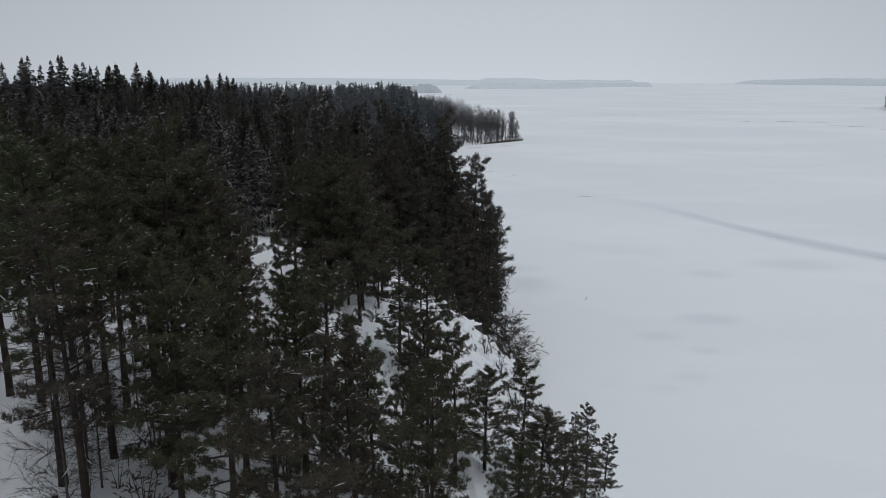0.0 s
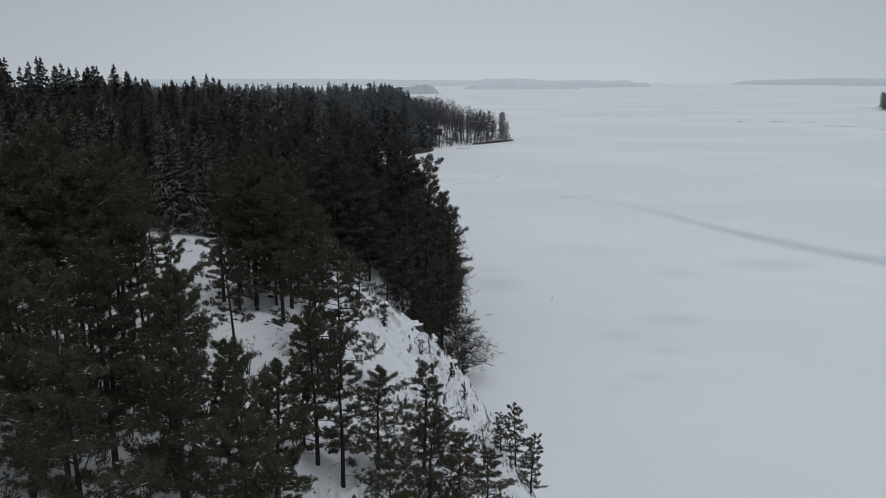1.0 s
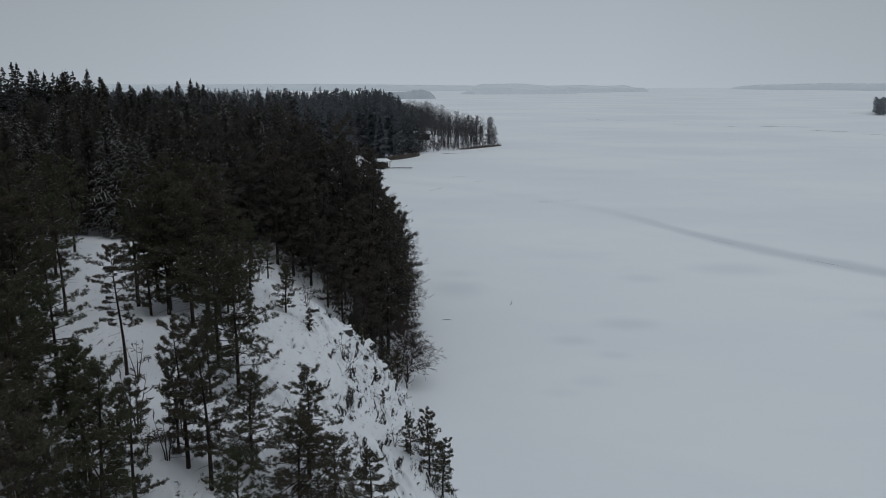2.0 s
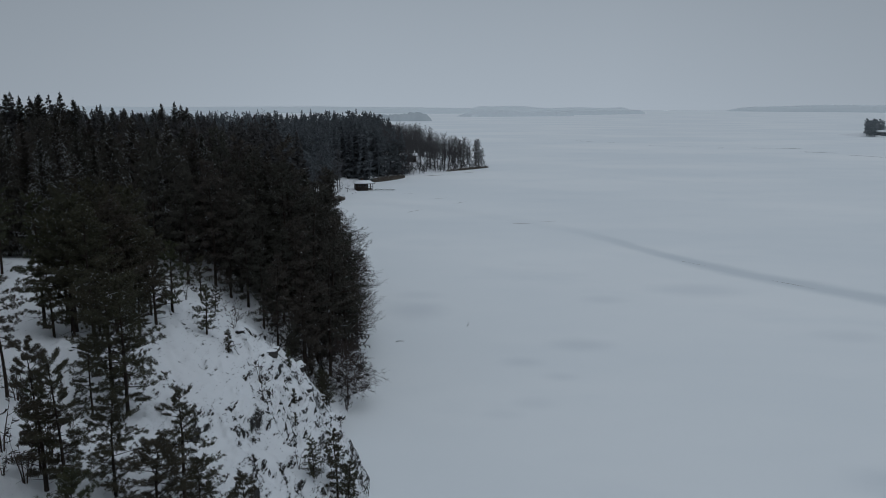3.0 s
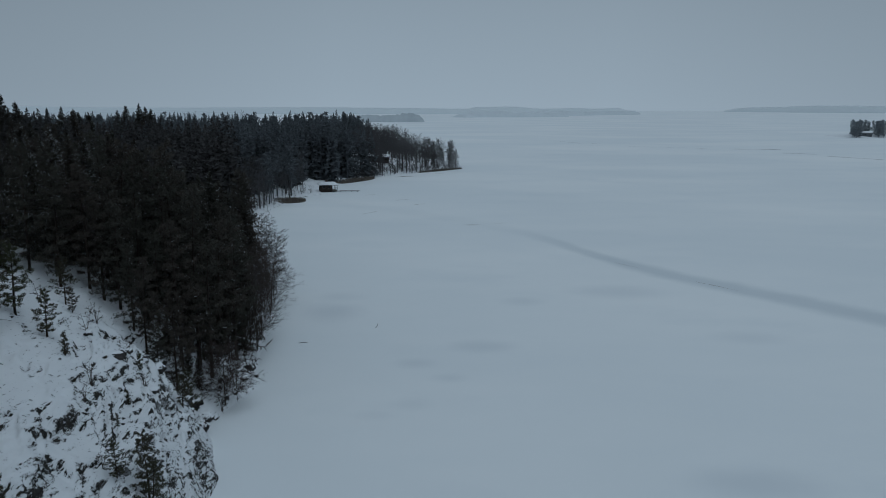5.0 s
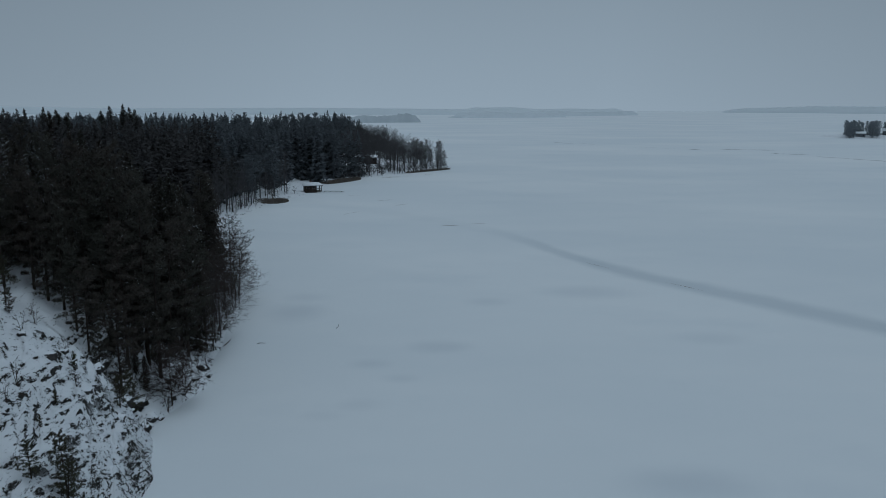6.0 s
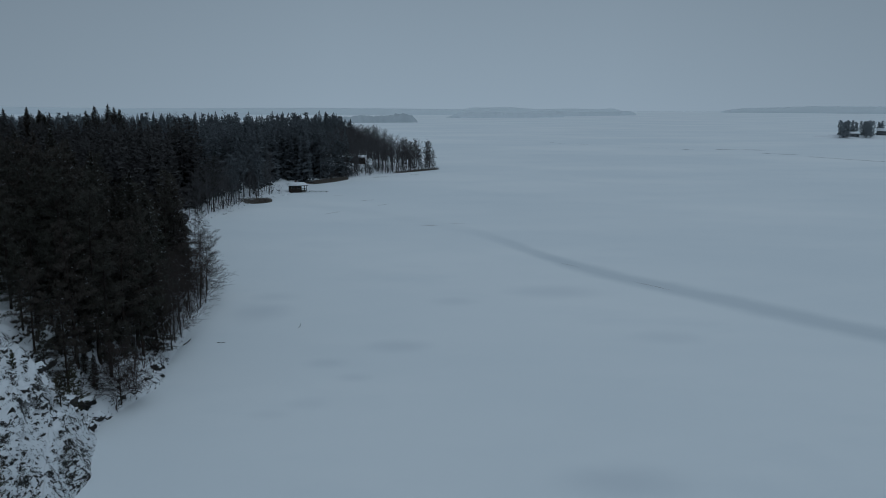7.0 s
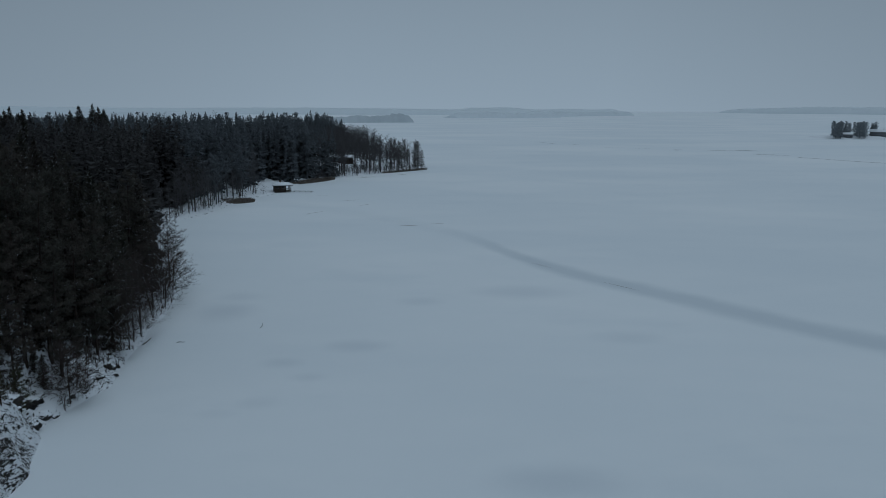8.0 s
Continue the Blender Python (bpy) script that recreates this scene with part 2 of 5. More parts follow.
PLANK = grained("weathered_plank", (0.10, 0.09, 0.08), (0.22, 0.20, 0.18), 4.0, 0.85, 0.4, 0.02)
BRICK = grained("sooty_brick", (0.06, 0.045, 0.04), (0.14, 0.09, 0.075), 6.0, 0.9, 0.4, 0.02)
GLASS = grained("dark_window_glass", (0.02, 0.024, 0.028), (0.03, 0.034, 0.04), 1.0, 0.12, 0)
SLUSH = grained("dark_open_crack", (0.03, 0.032, 0.034), (0.10, 0.105, 0.11), 0.8, 0.5, 0)
LITTER = grained("wind_blown_litter", (0.12, 0.105, 0.085), (0.24, 0.22, 0.19), 1.5, 0.9, 0)
# Far island and shore woods: mist is mixed into these pale base colours.
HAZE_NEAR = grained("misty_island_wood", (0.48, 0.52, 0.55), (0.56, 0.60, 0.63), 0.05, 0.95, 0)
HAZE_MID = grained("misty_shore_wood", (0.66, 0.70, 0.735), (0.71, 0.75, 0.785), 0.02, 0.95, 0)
# Islet needles and timber, lightened and greyed in colour to show haze.
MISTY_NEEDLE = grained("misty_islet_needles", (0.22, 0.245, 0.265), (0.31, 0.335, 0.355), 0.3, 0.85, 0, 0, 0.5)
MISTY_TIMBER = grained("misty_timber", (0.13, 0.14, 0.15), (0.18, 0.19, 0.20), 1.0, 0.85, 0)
# Farthest shores: haze painted in, nearly as pale as the sky.
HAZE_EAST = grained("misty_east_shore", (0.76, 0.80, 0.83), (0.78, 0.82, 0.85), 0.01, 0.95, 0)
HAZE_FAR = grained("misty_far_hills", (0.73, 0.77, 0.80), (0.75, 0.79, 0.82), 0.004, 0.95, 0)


# ---- the lie of the land ----
SHORE_Y = [-80, 0, 20, 40, 51, 58, 63, 67, 72, 79, 87, 98, 107, 118, 130, 150, 175, 195, 205, 218, 237, 255, 263, 275, 300, 320, 343, 356, 370, 378, 384, 392, 410, 440, 500, 525, 545, 570]
SHORE_X = [15, 14, 13, 11.8, 10.4, 9.0, 7.0, 4.9, 5.8, 6.7, 5.0, 3.2, 2.0, 0.5, -5, -17, -27, -29.5, -28.2, -26, -24.8, -22.5, -18.5, -18, -15.5, -10, 6, 18, 30, 31.5, 28, 20, 8, 0, -20, -50, -200, -700]
CLIFF_D = [-6, 0, 1.0, 2.2, 4.3, 6.5, 8.0, 11.5, 18, 30, 60, 200]
CLIFF_Z = [-2, -0.1, 2.2, 4.4, 7.4, 9.2, 10.6, 12.5, 15.6, 16.4, 16.4, 15]
BANK_D = [-6, 0, 1.2, 4, 10, 22, 40, 80, 150, 400]
BANK_Z = [-2, -0.1, 0.9, 2.4, 4.2, 7.5, 10.5, 12.0, 12.5, 10]
NOTCH_D = [-6, 0, 1.0, 3.0, 4.5, 6.5, 9, 12, 18, 30, 60, 200]
NOTCH_Z = [-2, -0.1, 0.8, 2.0, 3.6, 8.0, 10.8, 12.3, 14.8, 16, 16, 15]
LOW_D = [-6, 0, 3, 12, 30, 80, 200, 500]
LOW_Z = [-2, -0.1, 0.5, 1.7, 4.6, 9.5, 10.0, 9.0]


def smooth(a, b, v):
    u = np.clip((v - a) / (b - a), 0, 1)
    return u * u * (3 - 2 * u)


def waves(x, y, scale, seed):
    """Cheap smooth noise in -1..1 from a few turned sines."""
    r = np.random.RandomState(seed)
    z = 0.0
    for k in range(6):
        a, f, ph = r.rand() * 6.283, (0.6 + 0.9 * r.rand()) / scale, r.rand() * 6.283
        z = z + np.sin((x * np.cos(a) + y * np.sin(a)) * f * 6.283 + ph)
    return z / 4.0


LATTICE = np.random.RandomState(12).rand(256, 256)


def lumps(x, y, scale, octaves=4, keep=0.55):
    """Value noise in 0..1, summed over octaves."""
    z, amp, total = 0.0, 1.0, 0.0
    for k in range(octaves):
        u, v = x / scale * 2 ** k + 37.3 * k, y / scale * 2 ** k + 11.9 * k
        i, j = np.floor(u).astype(int), np.floor(v).astype(int)
        a, b = u - i, v - j
        a, b = a * a * (3 - 2 * a), b * b * (3 - 2 * b)
        i, j, p, q = i % 256, j % 256, (i + 1) % 256, (j + 1) % 256
        z = z + amp * ((LATTICE[i, j] * (1 - a) + LATTICE[p, j] * a) * (1 - b) + (LATTICE[i, q] * (1 - a) + LATTICE[p, q] * a) * b)
        total += amp
        amp *= keep
    return z / total


# Scarps that drop towards the lake: x at the middle, y at the middle, x gained for each metre of y, half length, drop.
SCARPS = [(3.1, 44.0, 0.055, 3.8, 0.55), (4.5, 39.9, -0.20, 2.4, 0.75), (5.4, 42.6, 0.05, 2.4, 0.4), (6.3, 41.0, 0.02, 2.6, 0.4), (4.9, 47.6, 0.1, 2.0, 0.3), (1.2, 40.6, 0.05, 1.6, 0.3), (7.2, 46.5, 0.05, 3.0, 0.35), (-4.2, 38.6, 0.05, 1.8, 0.7), (5.5, 54.0, 0.0, 2.5, 0.3)]


def height(x, y):
    """The ground's height over the ice."""
    x, y = np.asarray(x, float), np.asarray(y, float)
    d = np.interp(y, SHORE_Y, SHORE_X) - x
    d = d + 1.6 * (lumps(x, y, 6.0) - 0.5) + 0.5 * waves(x, y, 9.0, 3) * smooth(-2, 6, d)
    cliff, bank, low = np.interp(d, CLIFF_D, CLIFF_Z), np.interp(d, BANK_D, BANK_Z), np.interp(d, LOW_D, LOW_Z)
    # the crag runs from behind the eye to about 62 m; a wooded bank follows, then the low shore of the cove
    notch = np.interp(d, NOTCH_D, NOTCH_Z)
    far = smooth(72, 93, y - 0.3 * np.clip(d - 6, 0, 40))
    cut = smooth(63, 68, y)
    z = (cliff * (1 - cut) + notch * cut) * (1 - far) + bank * far
    z = z * (1 - smooth(135, 215, y)) + low * smooth(135, 215, y)
    z = z + 0.35 * waves(x, y, 14, 5) * smooth(3, 14, d)
    # ledges and joints of the crag, drawn out along its strike
    crag = smooth(0.0, 1.5, d) * (1 - 0.75 * smooth(9, 18, d)) * (1 - smooth(20, 34, d)) * (1 - 0.6 * far) * smooth(4, 20, y)
    u, w = x * 0.91 + y * 0.41, (y * 0.91 - x * 0.41) * 0.3
    folds = np.abs(lumps(u, w, 2.6, 4) - 0.5) * 2
    steps_ = lumps(u + 70, w, 1.7, 3)
    z = z + crag * (0.5 * (smooth(0.42, 0.5, steps_) - 0.5) * smooth(0.35, 0.65, lumps(x, y, 5.0, 2)) - 0.4 * (1 - smooth(0.0, 0.13, folds)) + 0.35 * (lumps(x, y, 1.2, 3) - 0.5))
    for mx, my, lean, half, drop in SCARPS:
        off = x - mx - lean * (y - my) - 1.1 * (lumps(x + 9, y, 1.3, 4) - 0.5)
        z = z - drop * smooth(0.0, 0.2, off) * (1 - smooth(0.6, 3.2, off)) * (1 - smooth(0.55, 1.0, np.abs(y - my) / half))
    # small ledges one under another on the steep face
    q = (x - 0.03 * y) / 0.7 + 3.0 * lumps(x, y * 0.6, 2.2, 4)
    saw = q - np.floor(q)
    patchy = smooth(0.42, 0.6, lumps(x + 40, y * 0.7, 3.2, 3)) * smooth(0.5, 2.0, d) * (1 - 0.85 * smooth(7, 11, d)) * smooth(20, 30, y) * (1 - smooth(60, 68, y))
    return z + patchy * 0.34 * (smooth(0.0, 0.75, saw) - smooth(0.75, 1.0, saw) - 0.4)


def ground_z(x, y):
    return float(height(x, y))


def mesh_of(name, verts, faces, mats, slots=None, smooth_shade=False):
    me = bpy.data.meshes.new(name)
    verts, faces = np.asarray(verts, np.float32), np.asarray(faces, np.int32)
    me.vertices.add(len(verts))
    me.vertices.foreach_set("co", verts.ravel())
    n = faces.shape[1]
    me.loops.add(faces.size)
    me.loops.foreach_set("vertex_index", faces.ravel())
    me.polygons.add(len(faces))
    me.polygons.foreach_set("loop_start", np.arange(0, faces.size, n, dtype=np.int32))
    for m in mats:
        me.materials.append(m)
    if slots is not None:
        me.polygons.foreach_set("material_index", np.asarray(slots, np.int32))
    if smooth_shade:
        me.polygons.foreach_set("use_smooth", np.ones(len(faces), bool))
    me.update(calc_edges=True)
    return me


def grid(xs, ys, fn):
    gx, gy = np.meshgrid(xs, ys)
    v = np.stack([gx, gy, fn(gx, gy)], -1).reshape(-1, 3)
    nx, ny = len(xs), len(ys)
    i = (np.arange(ny - 1)[:, None] * nx + np.arange(nx - 1)[None]).ravel()
    return v, np.stack([i, i + 1, i + nx + 1, i + nx], -1)


def steps(*spans):
    """Coordinates from spans of (from, to, step)."""
    out = [np.arange(a, b, s) for a, b, s in spans]
    return np.unique(np.round(np.concatenate(out), 4))


gx = steps((-700, -160, 20), (-160, -60, 5), (-60, -12, 1.2), (-12, -1.5, 0.25), (-1.5, 12.6, 0.115), (13, 40, 2.0))
gy = steps((-80, 8, 4), (8, 26, 0.6), (26, 32, 0.25), (32, 58, 0.14), (58, 74, 0.22), (74, 135, 0.8), (135, 400, 2.5), (400, 575, 6))
gv, gf = grid(gx, gy, height)
ground = tagged(new("ground", mesh_of("ground", gv, gf, [GROUND], smooth_shade=True)), "snow-covered granite crag and forest floor with bare rock ledges", "ground", kind="structure")

R_LAKE = 4980.0
lx = np.array([-R_LAKE, -1500, -500, -150, -60, 0, 60, 150, 500, 1500, R_LAKE])
lv, lf = grid(lx, np.array([-1500.0, -500, -100, 0, 60, 120, 200, 320, 500, 900, 1600, 3000, R_LAKE]), lambda x, y: x * 0.0)
lake = tagged(new("lake_ice", mesh_of("lake_ice", lv, lf, [ICE])), "frozen lake covered with wind-packed greyish snow", "frozen lake", kind="structure")


# ---- building trees ----
class Geo:
    """Triangles gathered for one mesh."""

    def __init__(self):
        self.v, self.f = [], []

    def tri(self, a, b, c):
        n = len(self.v)
        self.v += [tuple(a), tuple(b), tuple(c)]
        self.f.append((n, n + 1, n + 2))

    def tube(self, pts, radii, sides=5):
        """A tapered limb through the points."""
        n0 = len(self.v)
        for k, p in enumerate(pts):
            q, o = pts[min(k + 1, len(pts) - 1)], pts[max(k - 1, 0)]
            d = (Vector(q) - Vector(o)).normalized()
            u = d.orthogonal().normalized()
            w = d.cross(u)
            for s in range(sides):
                a = 6.2832 * s / sides
                self.v.append(tuple(Vector(p) + (u * math.cos(a) + w * math.sin(a)) * radii[k]))
        for k in range(len(pts) - 1):
            for s in range(sides):
                a, b = n0 + k * sides + s, n0 + k * sides + (s + 1) % sides
                self.f += [(a, b, b + sides), (a, b + sides, a + sides)]

    def lump(self, c, dx, dy, dz, rnd):
        """A small uneven six-cornered pad."""
        n = len(self.v)
        for s in range(5):
            a = 1.2566 * s + rnd.random()
            k = 0.6 + 0.6 * rnd.random()
            self.v.append(tuple(Vector(c) + dx * (math.cos(a) * k) + dy * (math.sin(a) * k) - Vector((0, 0, 0.2 * dz))))
        self.v.append(tuple(Vector(c) + Vector((0, 0, dz))))
        self.f += [(n + s, n + (s + 1) % 5, n + 5) for s in range(5)]

    def arrays(self):
        return np.array(self.v, np.float32).reshape(-1, 3), np.array(self.f, np.int32).reshape(-1, 3)


def spin(a, up):
    return Vector((math.cos(a) * math.cos(up), math.sin(a) * math.cos(up), math.sin(up)))


def any_way(rnd, lift=0.0):
    z = rnd.uniform(-1, 1)
    a = rnd.uniform(0, 6.2832)
    r = math.sqrt(1 - z * z)
    return Vector((r * math.cos(a), r * math.sin(a), z + lift)).normalized()


def tuft(geo, c, radius, count, wide, rnd, lift=0.35, frost=None):
    """A bunch of needles: slim blades that stand out from the twig's end; frost takes the few that hold snow."""
    for k in range(count + (3 if frost else 0)):
        d = any_way(rnd, lift)
        s = d.cross(any_way(rnd)).normalized() * wide
        p = Vector(c) + any_way(rnd) * radius * 0.45
        q = p + d * radius * rnd.uniform(0.6, 1.1)
        if k >= count:
            p = Vector(c) + Vector((0, 0, radius * 0.45)) + any_way(rnd) * radius * 0.25
            q = p + Vector((d.x, d.y, 0.15 * d.z)) * radius * 0.7
            frost.tri(p - s * 0.6, p + s * 0.6, q)
        else:
            geo.tri(p - s, p + s, q)


def pine_parts(seed, tall, bare, reach, limbs, per, blades, snowy=0.2, sides=7, wide=0.03, size=0.2):
    """A Scots pine: its trunk with limbs, its needle crown, the snow on it. bare: the share of the trunk below the crown."""
    rnd = random.Random(seed)
    wood, needles, snow = Geo(), Geo(), Geo()
    lean, ph = Vector((rnd.uniform(-1, 1), rnd.uniform(-1, 1), 0)) * 0.035 * tall, rnd.uniform(0, 6)

    def stem(u):
        return Vector((0, 0, u * tall)) + lean * u * u + Vector((math.sin(u * 5 + ph), math.cos(u * 4 + ph), 0)) * 0.012 * tall * u

    r0 = 0.010 * tall + 0.05
    us = [0, 0.03, 0.15, 0.3, 0.45, 0.6, 0.75, 0.88, 1.0]
    wood.tube([stem(u) - Vector((0, 0, 0.5 if u == 0 else 0)) for u in us], [r0 * (1.35 if u == 0 else 1.0 - 0.93 * u) for u in us], sides)
    for k in range(limbs):
        u = bare + (0.985 - bare) * ((k + rnd.random()) / limbs) ** 0.92
        v = (u - bare) / (1 - bare)
        length = reach * (1.0 - 0.72 * v ** 2.1) * (0.6 + 0.4 * min(1.0, v / 0.2)) * rnd.uniform(0.35, 1.2)
        a, up = k * 2.4 + rnd.uniform(-0.6, 0.6), rnd.uniform(-0.25, 0.2) + 0.75 * v ** 2.5
        p0 = stem(u)
        p1 = p0 + spin(a, up) * length * 0.5
        p2 = p1 + spin(a + rnd.uniform(-0.5, 0.5), up + rnd.uniform(0.0, 0.35)) * length * 0.5
        wood.tube([p0, p1, p2], [0.012 + 0.012 * length, 0.008 + 0.006 * length, 0.005], 3)
        side = Vector((-math.sin(a), math.cos(a), 0))
        for _ in range(2):
            if rnd.random() < snowy * 2.2:
                q = rnd.uniform(0.1, 0.9)
                snow.lump(p1.lerp(p2, q) + Vector((0, 0, 0.02)), (p2 - p1) * rnd.uniform(0.15, 0.35), side * rnd.uniform(0.008, 0.018), 0.02, rnd)
        m = max(3, int(per * (0.45 + 0.6 * length / reach) + rnd.random()))
        for j in range(m):
            w = 0.36 + 0.66 * (j + rnd.random()) / m
            c = p0.lerp(p1, w * 2) if w < 0.5 else p1.lerp(p2, min(1.0, w * 2 - 1))
            c = c + side * (rnd.uniform(-1, 1) * 0.30 * length * (1.1 - 0.5 * w)) + Vector((0, 0, rnd.uniform(-0.02, 0.09) * (0.5 + length)))
            rad = rnd.uniform(0.75, 1.35) * size
            tuft(needles, c, rad, blades, wide, rnd, 0.25, snow if rnd.random() < snowy else None)
    for k in range(int(16 * bare * tall / 6)):
        u = rnd.uniform(0.25, 1.0) * bare
        a = rnd.uniform(0, 6.28)
        p0 = stem(u)
        p1 = p0 + spin(a, rnd.uniform(-0.4, 0.2)) * rnd.uniform(0.3, 1.1) * reach * 0.5
        wood.tube([p0, p1, p1 + spin(a + 0.5, -0.2) * 0.35], [0.018, 0.010, 0.004], 3)
        if rnd.random() < snowy * 2.5:
            snow.lump(p0.lerp(p1, 0.6) + Vector((0, 0, 0.015)), (p1 - p0) * 0.35, Vector((-math.sin(a), math.cos(a), 0)) * 0.018, 0.022, rnd)
    return wood, needles, snow


def spruce_parts(seed, tall, reach, gap, per, twigs, snowy=0.3, sides=6, wide=0.06, low=0.06):
    """A Norway spruce: layered, drooping branches that shorten to a spire."""
    rnd = random.Random(seed)
    wood, needles, snow = Geo(), Geo(), Geo()
    r0 = 0.011 * tall + 0.04
    wood.tube([Vector((0, 0, h)) for h in (-0.5, 0.4, tall * 0.3, tall * 0.65, tall * 0.99)], [r0 * 1.3, r0, r0 * 0.75, r0 * 0.4, 0.012], sides)
    z = tall * low
    a0 = 0.0
    while z < tall * 0.985:
        v = z / tall
        r = reach * min((1 - v) ** 0.7, 1.75 * (1 - v)) * (0.4 + 0.6 * min(1.0, v / 0.15)) + 0.06
        a0 += 0.9
        for k in range(per if v < 0.9 else max(3, per - 2)):
            a = a0 + 6.2832 * k / per + rnd.uniform(-0.35, 0.35)
            length = r * rnd.uniform(0.62, 1.15)
            if v < 0.25 and rnd.random() < 0.3:
                length *= 0.5
            droop = -0.42 + 0.75 * v + rnd.uniform(-0.15, 0.12)
            p0 = Vector((0, 0, z + rnd.uniform(-0.5, 0.5) * gap))
            p1 = p0 + spin(a, droop) * length * 0.6
            p2 = p1 + spin(a, droop + 0.32) * length * 0.4
            if twigs > 5 and length > 0.7:
                wood.tube([p0, p1, p2], [0.02, 0.013, 0.005], 3)
            side = Vector((-math.sin(a), math.cos(a), 0))
            for j in range(twigs):
                w = 0.15 + 0.85 * (j + rnd.random() * 0.6) / twigs
                c = p0.lerp(p1, w / 0.6) if w < 0.6 else p1.lerp(p2, (w - 0.6) / 0.4)
                s = 1 if j % 2 else -1
                spread = length * (0.36 - 0.22 * w) * rnd.uniform(0.7, 1.3) + 0.08
                tip = c + side * s * spread + spin(a, droop) * spread * 0.55 - Vector((0, 0, spread * rnd.uniform(0.15, 0.75)))
                ax = spin(a, droop) * (wide * (1 - 0.5 * v) + 0.07 * spread)
                needles.tri(c - ax, c + ax, tip)
                if rnd.random() < snowy * 0.55:
                    up = Vector((0, 0, 0.035))
                    f0, f1 = c.lerp(tip, rnd.uniform(-0.2, 0.2)) + up, c.lerp(tip, rnd.uniform(0.75, 1.0)) + up
                    snow.tri(f0 - ax * 0.5, f0 + ax * 0.5, f1)
                if j % 2 == 0:
                    hang = c + Vector((0, 0, -rnd.uniform(0.12, 0.3) - 0.1 * length)) + spin(a, 0) * 0.08
                    needles.tri(c - ax * 1.3, c + ax * 1.3, hang)
            e = p2 + spin(a, droop + 0.5) * 0.14
            needles.tri(p1 - side * (wide + 0.06 * length), p1 + side * (wide + 0.06 * length), e)
            if length > 0.35 and rnd.random() < snowy * 0.8:
                f = side * (wide * 0.5 + 0.025 * length)
                snow.tri(p1.lerp(p0, 0.3) - f + Vector((0, 0, 0.04)), p1.lerp(p0, 0.3) + f + Vector((0, 0, 0.04)), p2 + Vector((0, 0, 0.04)))
        z += gap * rnd.uniform(0.8, 1.2) * (1.0 - 0.5 * v)
    needles.tri(Vector((-0.06, 0, tall * 0.96)), Vector((0.06, 0, tall * 0.96)), Vector((0, 0, tall + 0.35)))
    return wood, needles, snow


def bare_parts(seed, tall, limbs, seconds, twigs, start=0.3, spread=0.33, steep=0.9, thick=1.0, stems=1, fat=1.0):
    """A leafless birch or alder: stem and limbs, and the finer twigs."""
    rnd = random.Random(seed)
    wood, fine = Geo(), Geo()
    for q in range(stems):
        out = spin(rnd.uniform(0, 6.28), 0) * (0.0 if stems == 1 else 0.22 * tall * rnd.uniform(0.4, 1))
        ph = rnd.uniform(0, 6)

        def stem(u):
            return Vector((0, 0, u * tall)) + out * u + Vector((math.sin(u * 4 + ph), math.cos(u * 3 + ph), 0)) * 0.015 * tall * u

        r0 = (0.008 * tall + 0.035) * thick / math.sqrt(stems)
        us = [0, 0.25, 0.5, 0.75, 1.0]
        wood.tube([stem(u) - Vector((0, 0, 0.4 if u == 0 else 0)) for u in us], [r0 * (1.1 - 1.02 * u) for u in us], 5)
        for k in range(limbs // stems):
            u = start + (0.97 - start) * (k + rnd.random()) / (limbs // stems)
            v = (u - start) / (1 - start)
            a, up = k * 2.4 + rnd.uniform(-0.4, 0.4), steep * rnd.uniform(0.6, 1.15)
            length = tall * spread * (1.05 - 0.72 * v) * rnd.uniform(0.6, 1.1)
            p0 = stem(u)
            p1 = p0 + spin(a, up) * length * 0.5
            p2 = p1 + spin(a + rnd.uniform(-0.6, 0.6), up * rnd.uniform(0.35, 1.0)) * length * 0.5
            rl = max(0.010, r0 * 0.34 * (1 - 0.6 * v)) * thick
            wood.tube([p0, p1, p2], [rl, rl * 0.6, rl * 0.2], 3)
            for j in range(seconds):
                w = 0.2 + 0.8 * (j + rnd.random()) / seconds
                b0 = p0.lerp(p1, w * 2) if w < 0.5 else p1.lerp(p2, w * 2 - 1)
                ba, bu = a + rnd.choice((-1, 1)) * rnd.uniform(0.3, 1.5), up + rnd.uniform(-0.9, 0.4)
                bl = length * rnd.uniform(0.25, 0.5) * (1.15 - 0.5 * w)
                b1 = b0 + spin(ba, bu) * bl
                fine.tube([b0, b1], [0.014 * thick * math.sqrt(fat), 0.007 * thick * math.sqrt(fat)], 3)
                for i in range(twigs):
                    t0 = b0.lerp(b1, rnd.uniform(0.25, 1.0))
                    t1 = t0 + spin(ba + rnd.uniform(-1.2, 1.2), bu + rnd.uniform(-0.8, 0.6)) * bl * rnd.uniform(0.3, 0.65)
                    e = any_way(rnd) * 0.011 * thick * fat
                    fine.tri(t0 - e, t0 + e, t1)
    return wood, fine


def part(name, geo, material, parent, label="", smooth_shade=False):
    v, f = geo.arrays()
    ob = new(name, mesh_of(name, v, f, [material], smooth_shade=smooth_shade))
    ob.parent = parent
    return tagged(ob, label)


def pine_thing(parts, label, group="", needles=None, bark=None):
    top = tagged(new("pine_tree"), label, "pine tree", group)
    part("trunk", parts[0], bark or BARK_PINE, top, smooth_shade=True)
    part("crown", parts[1], needles or NEEDLE_PINE, top)
    if parts[2].f:
        tagged(part("snow", parts[2], SNOW, top, "thin snow caught on the needles"), kind="stuff")
    return top


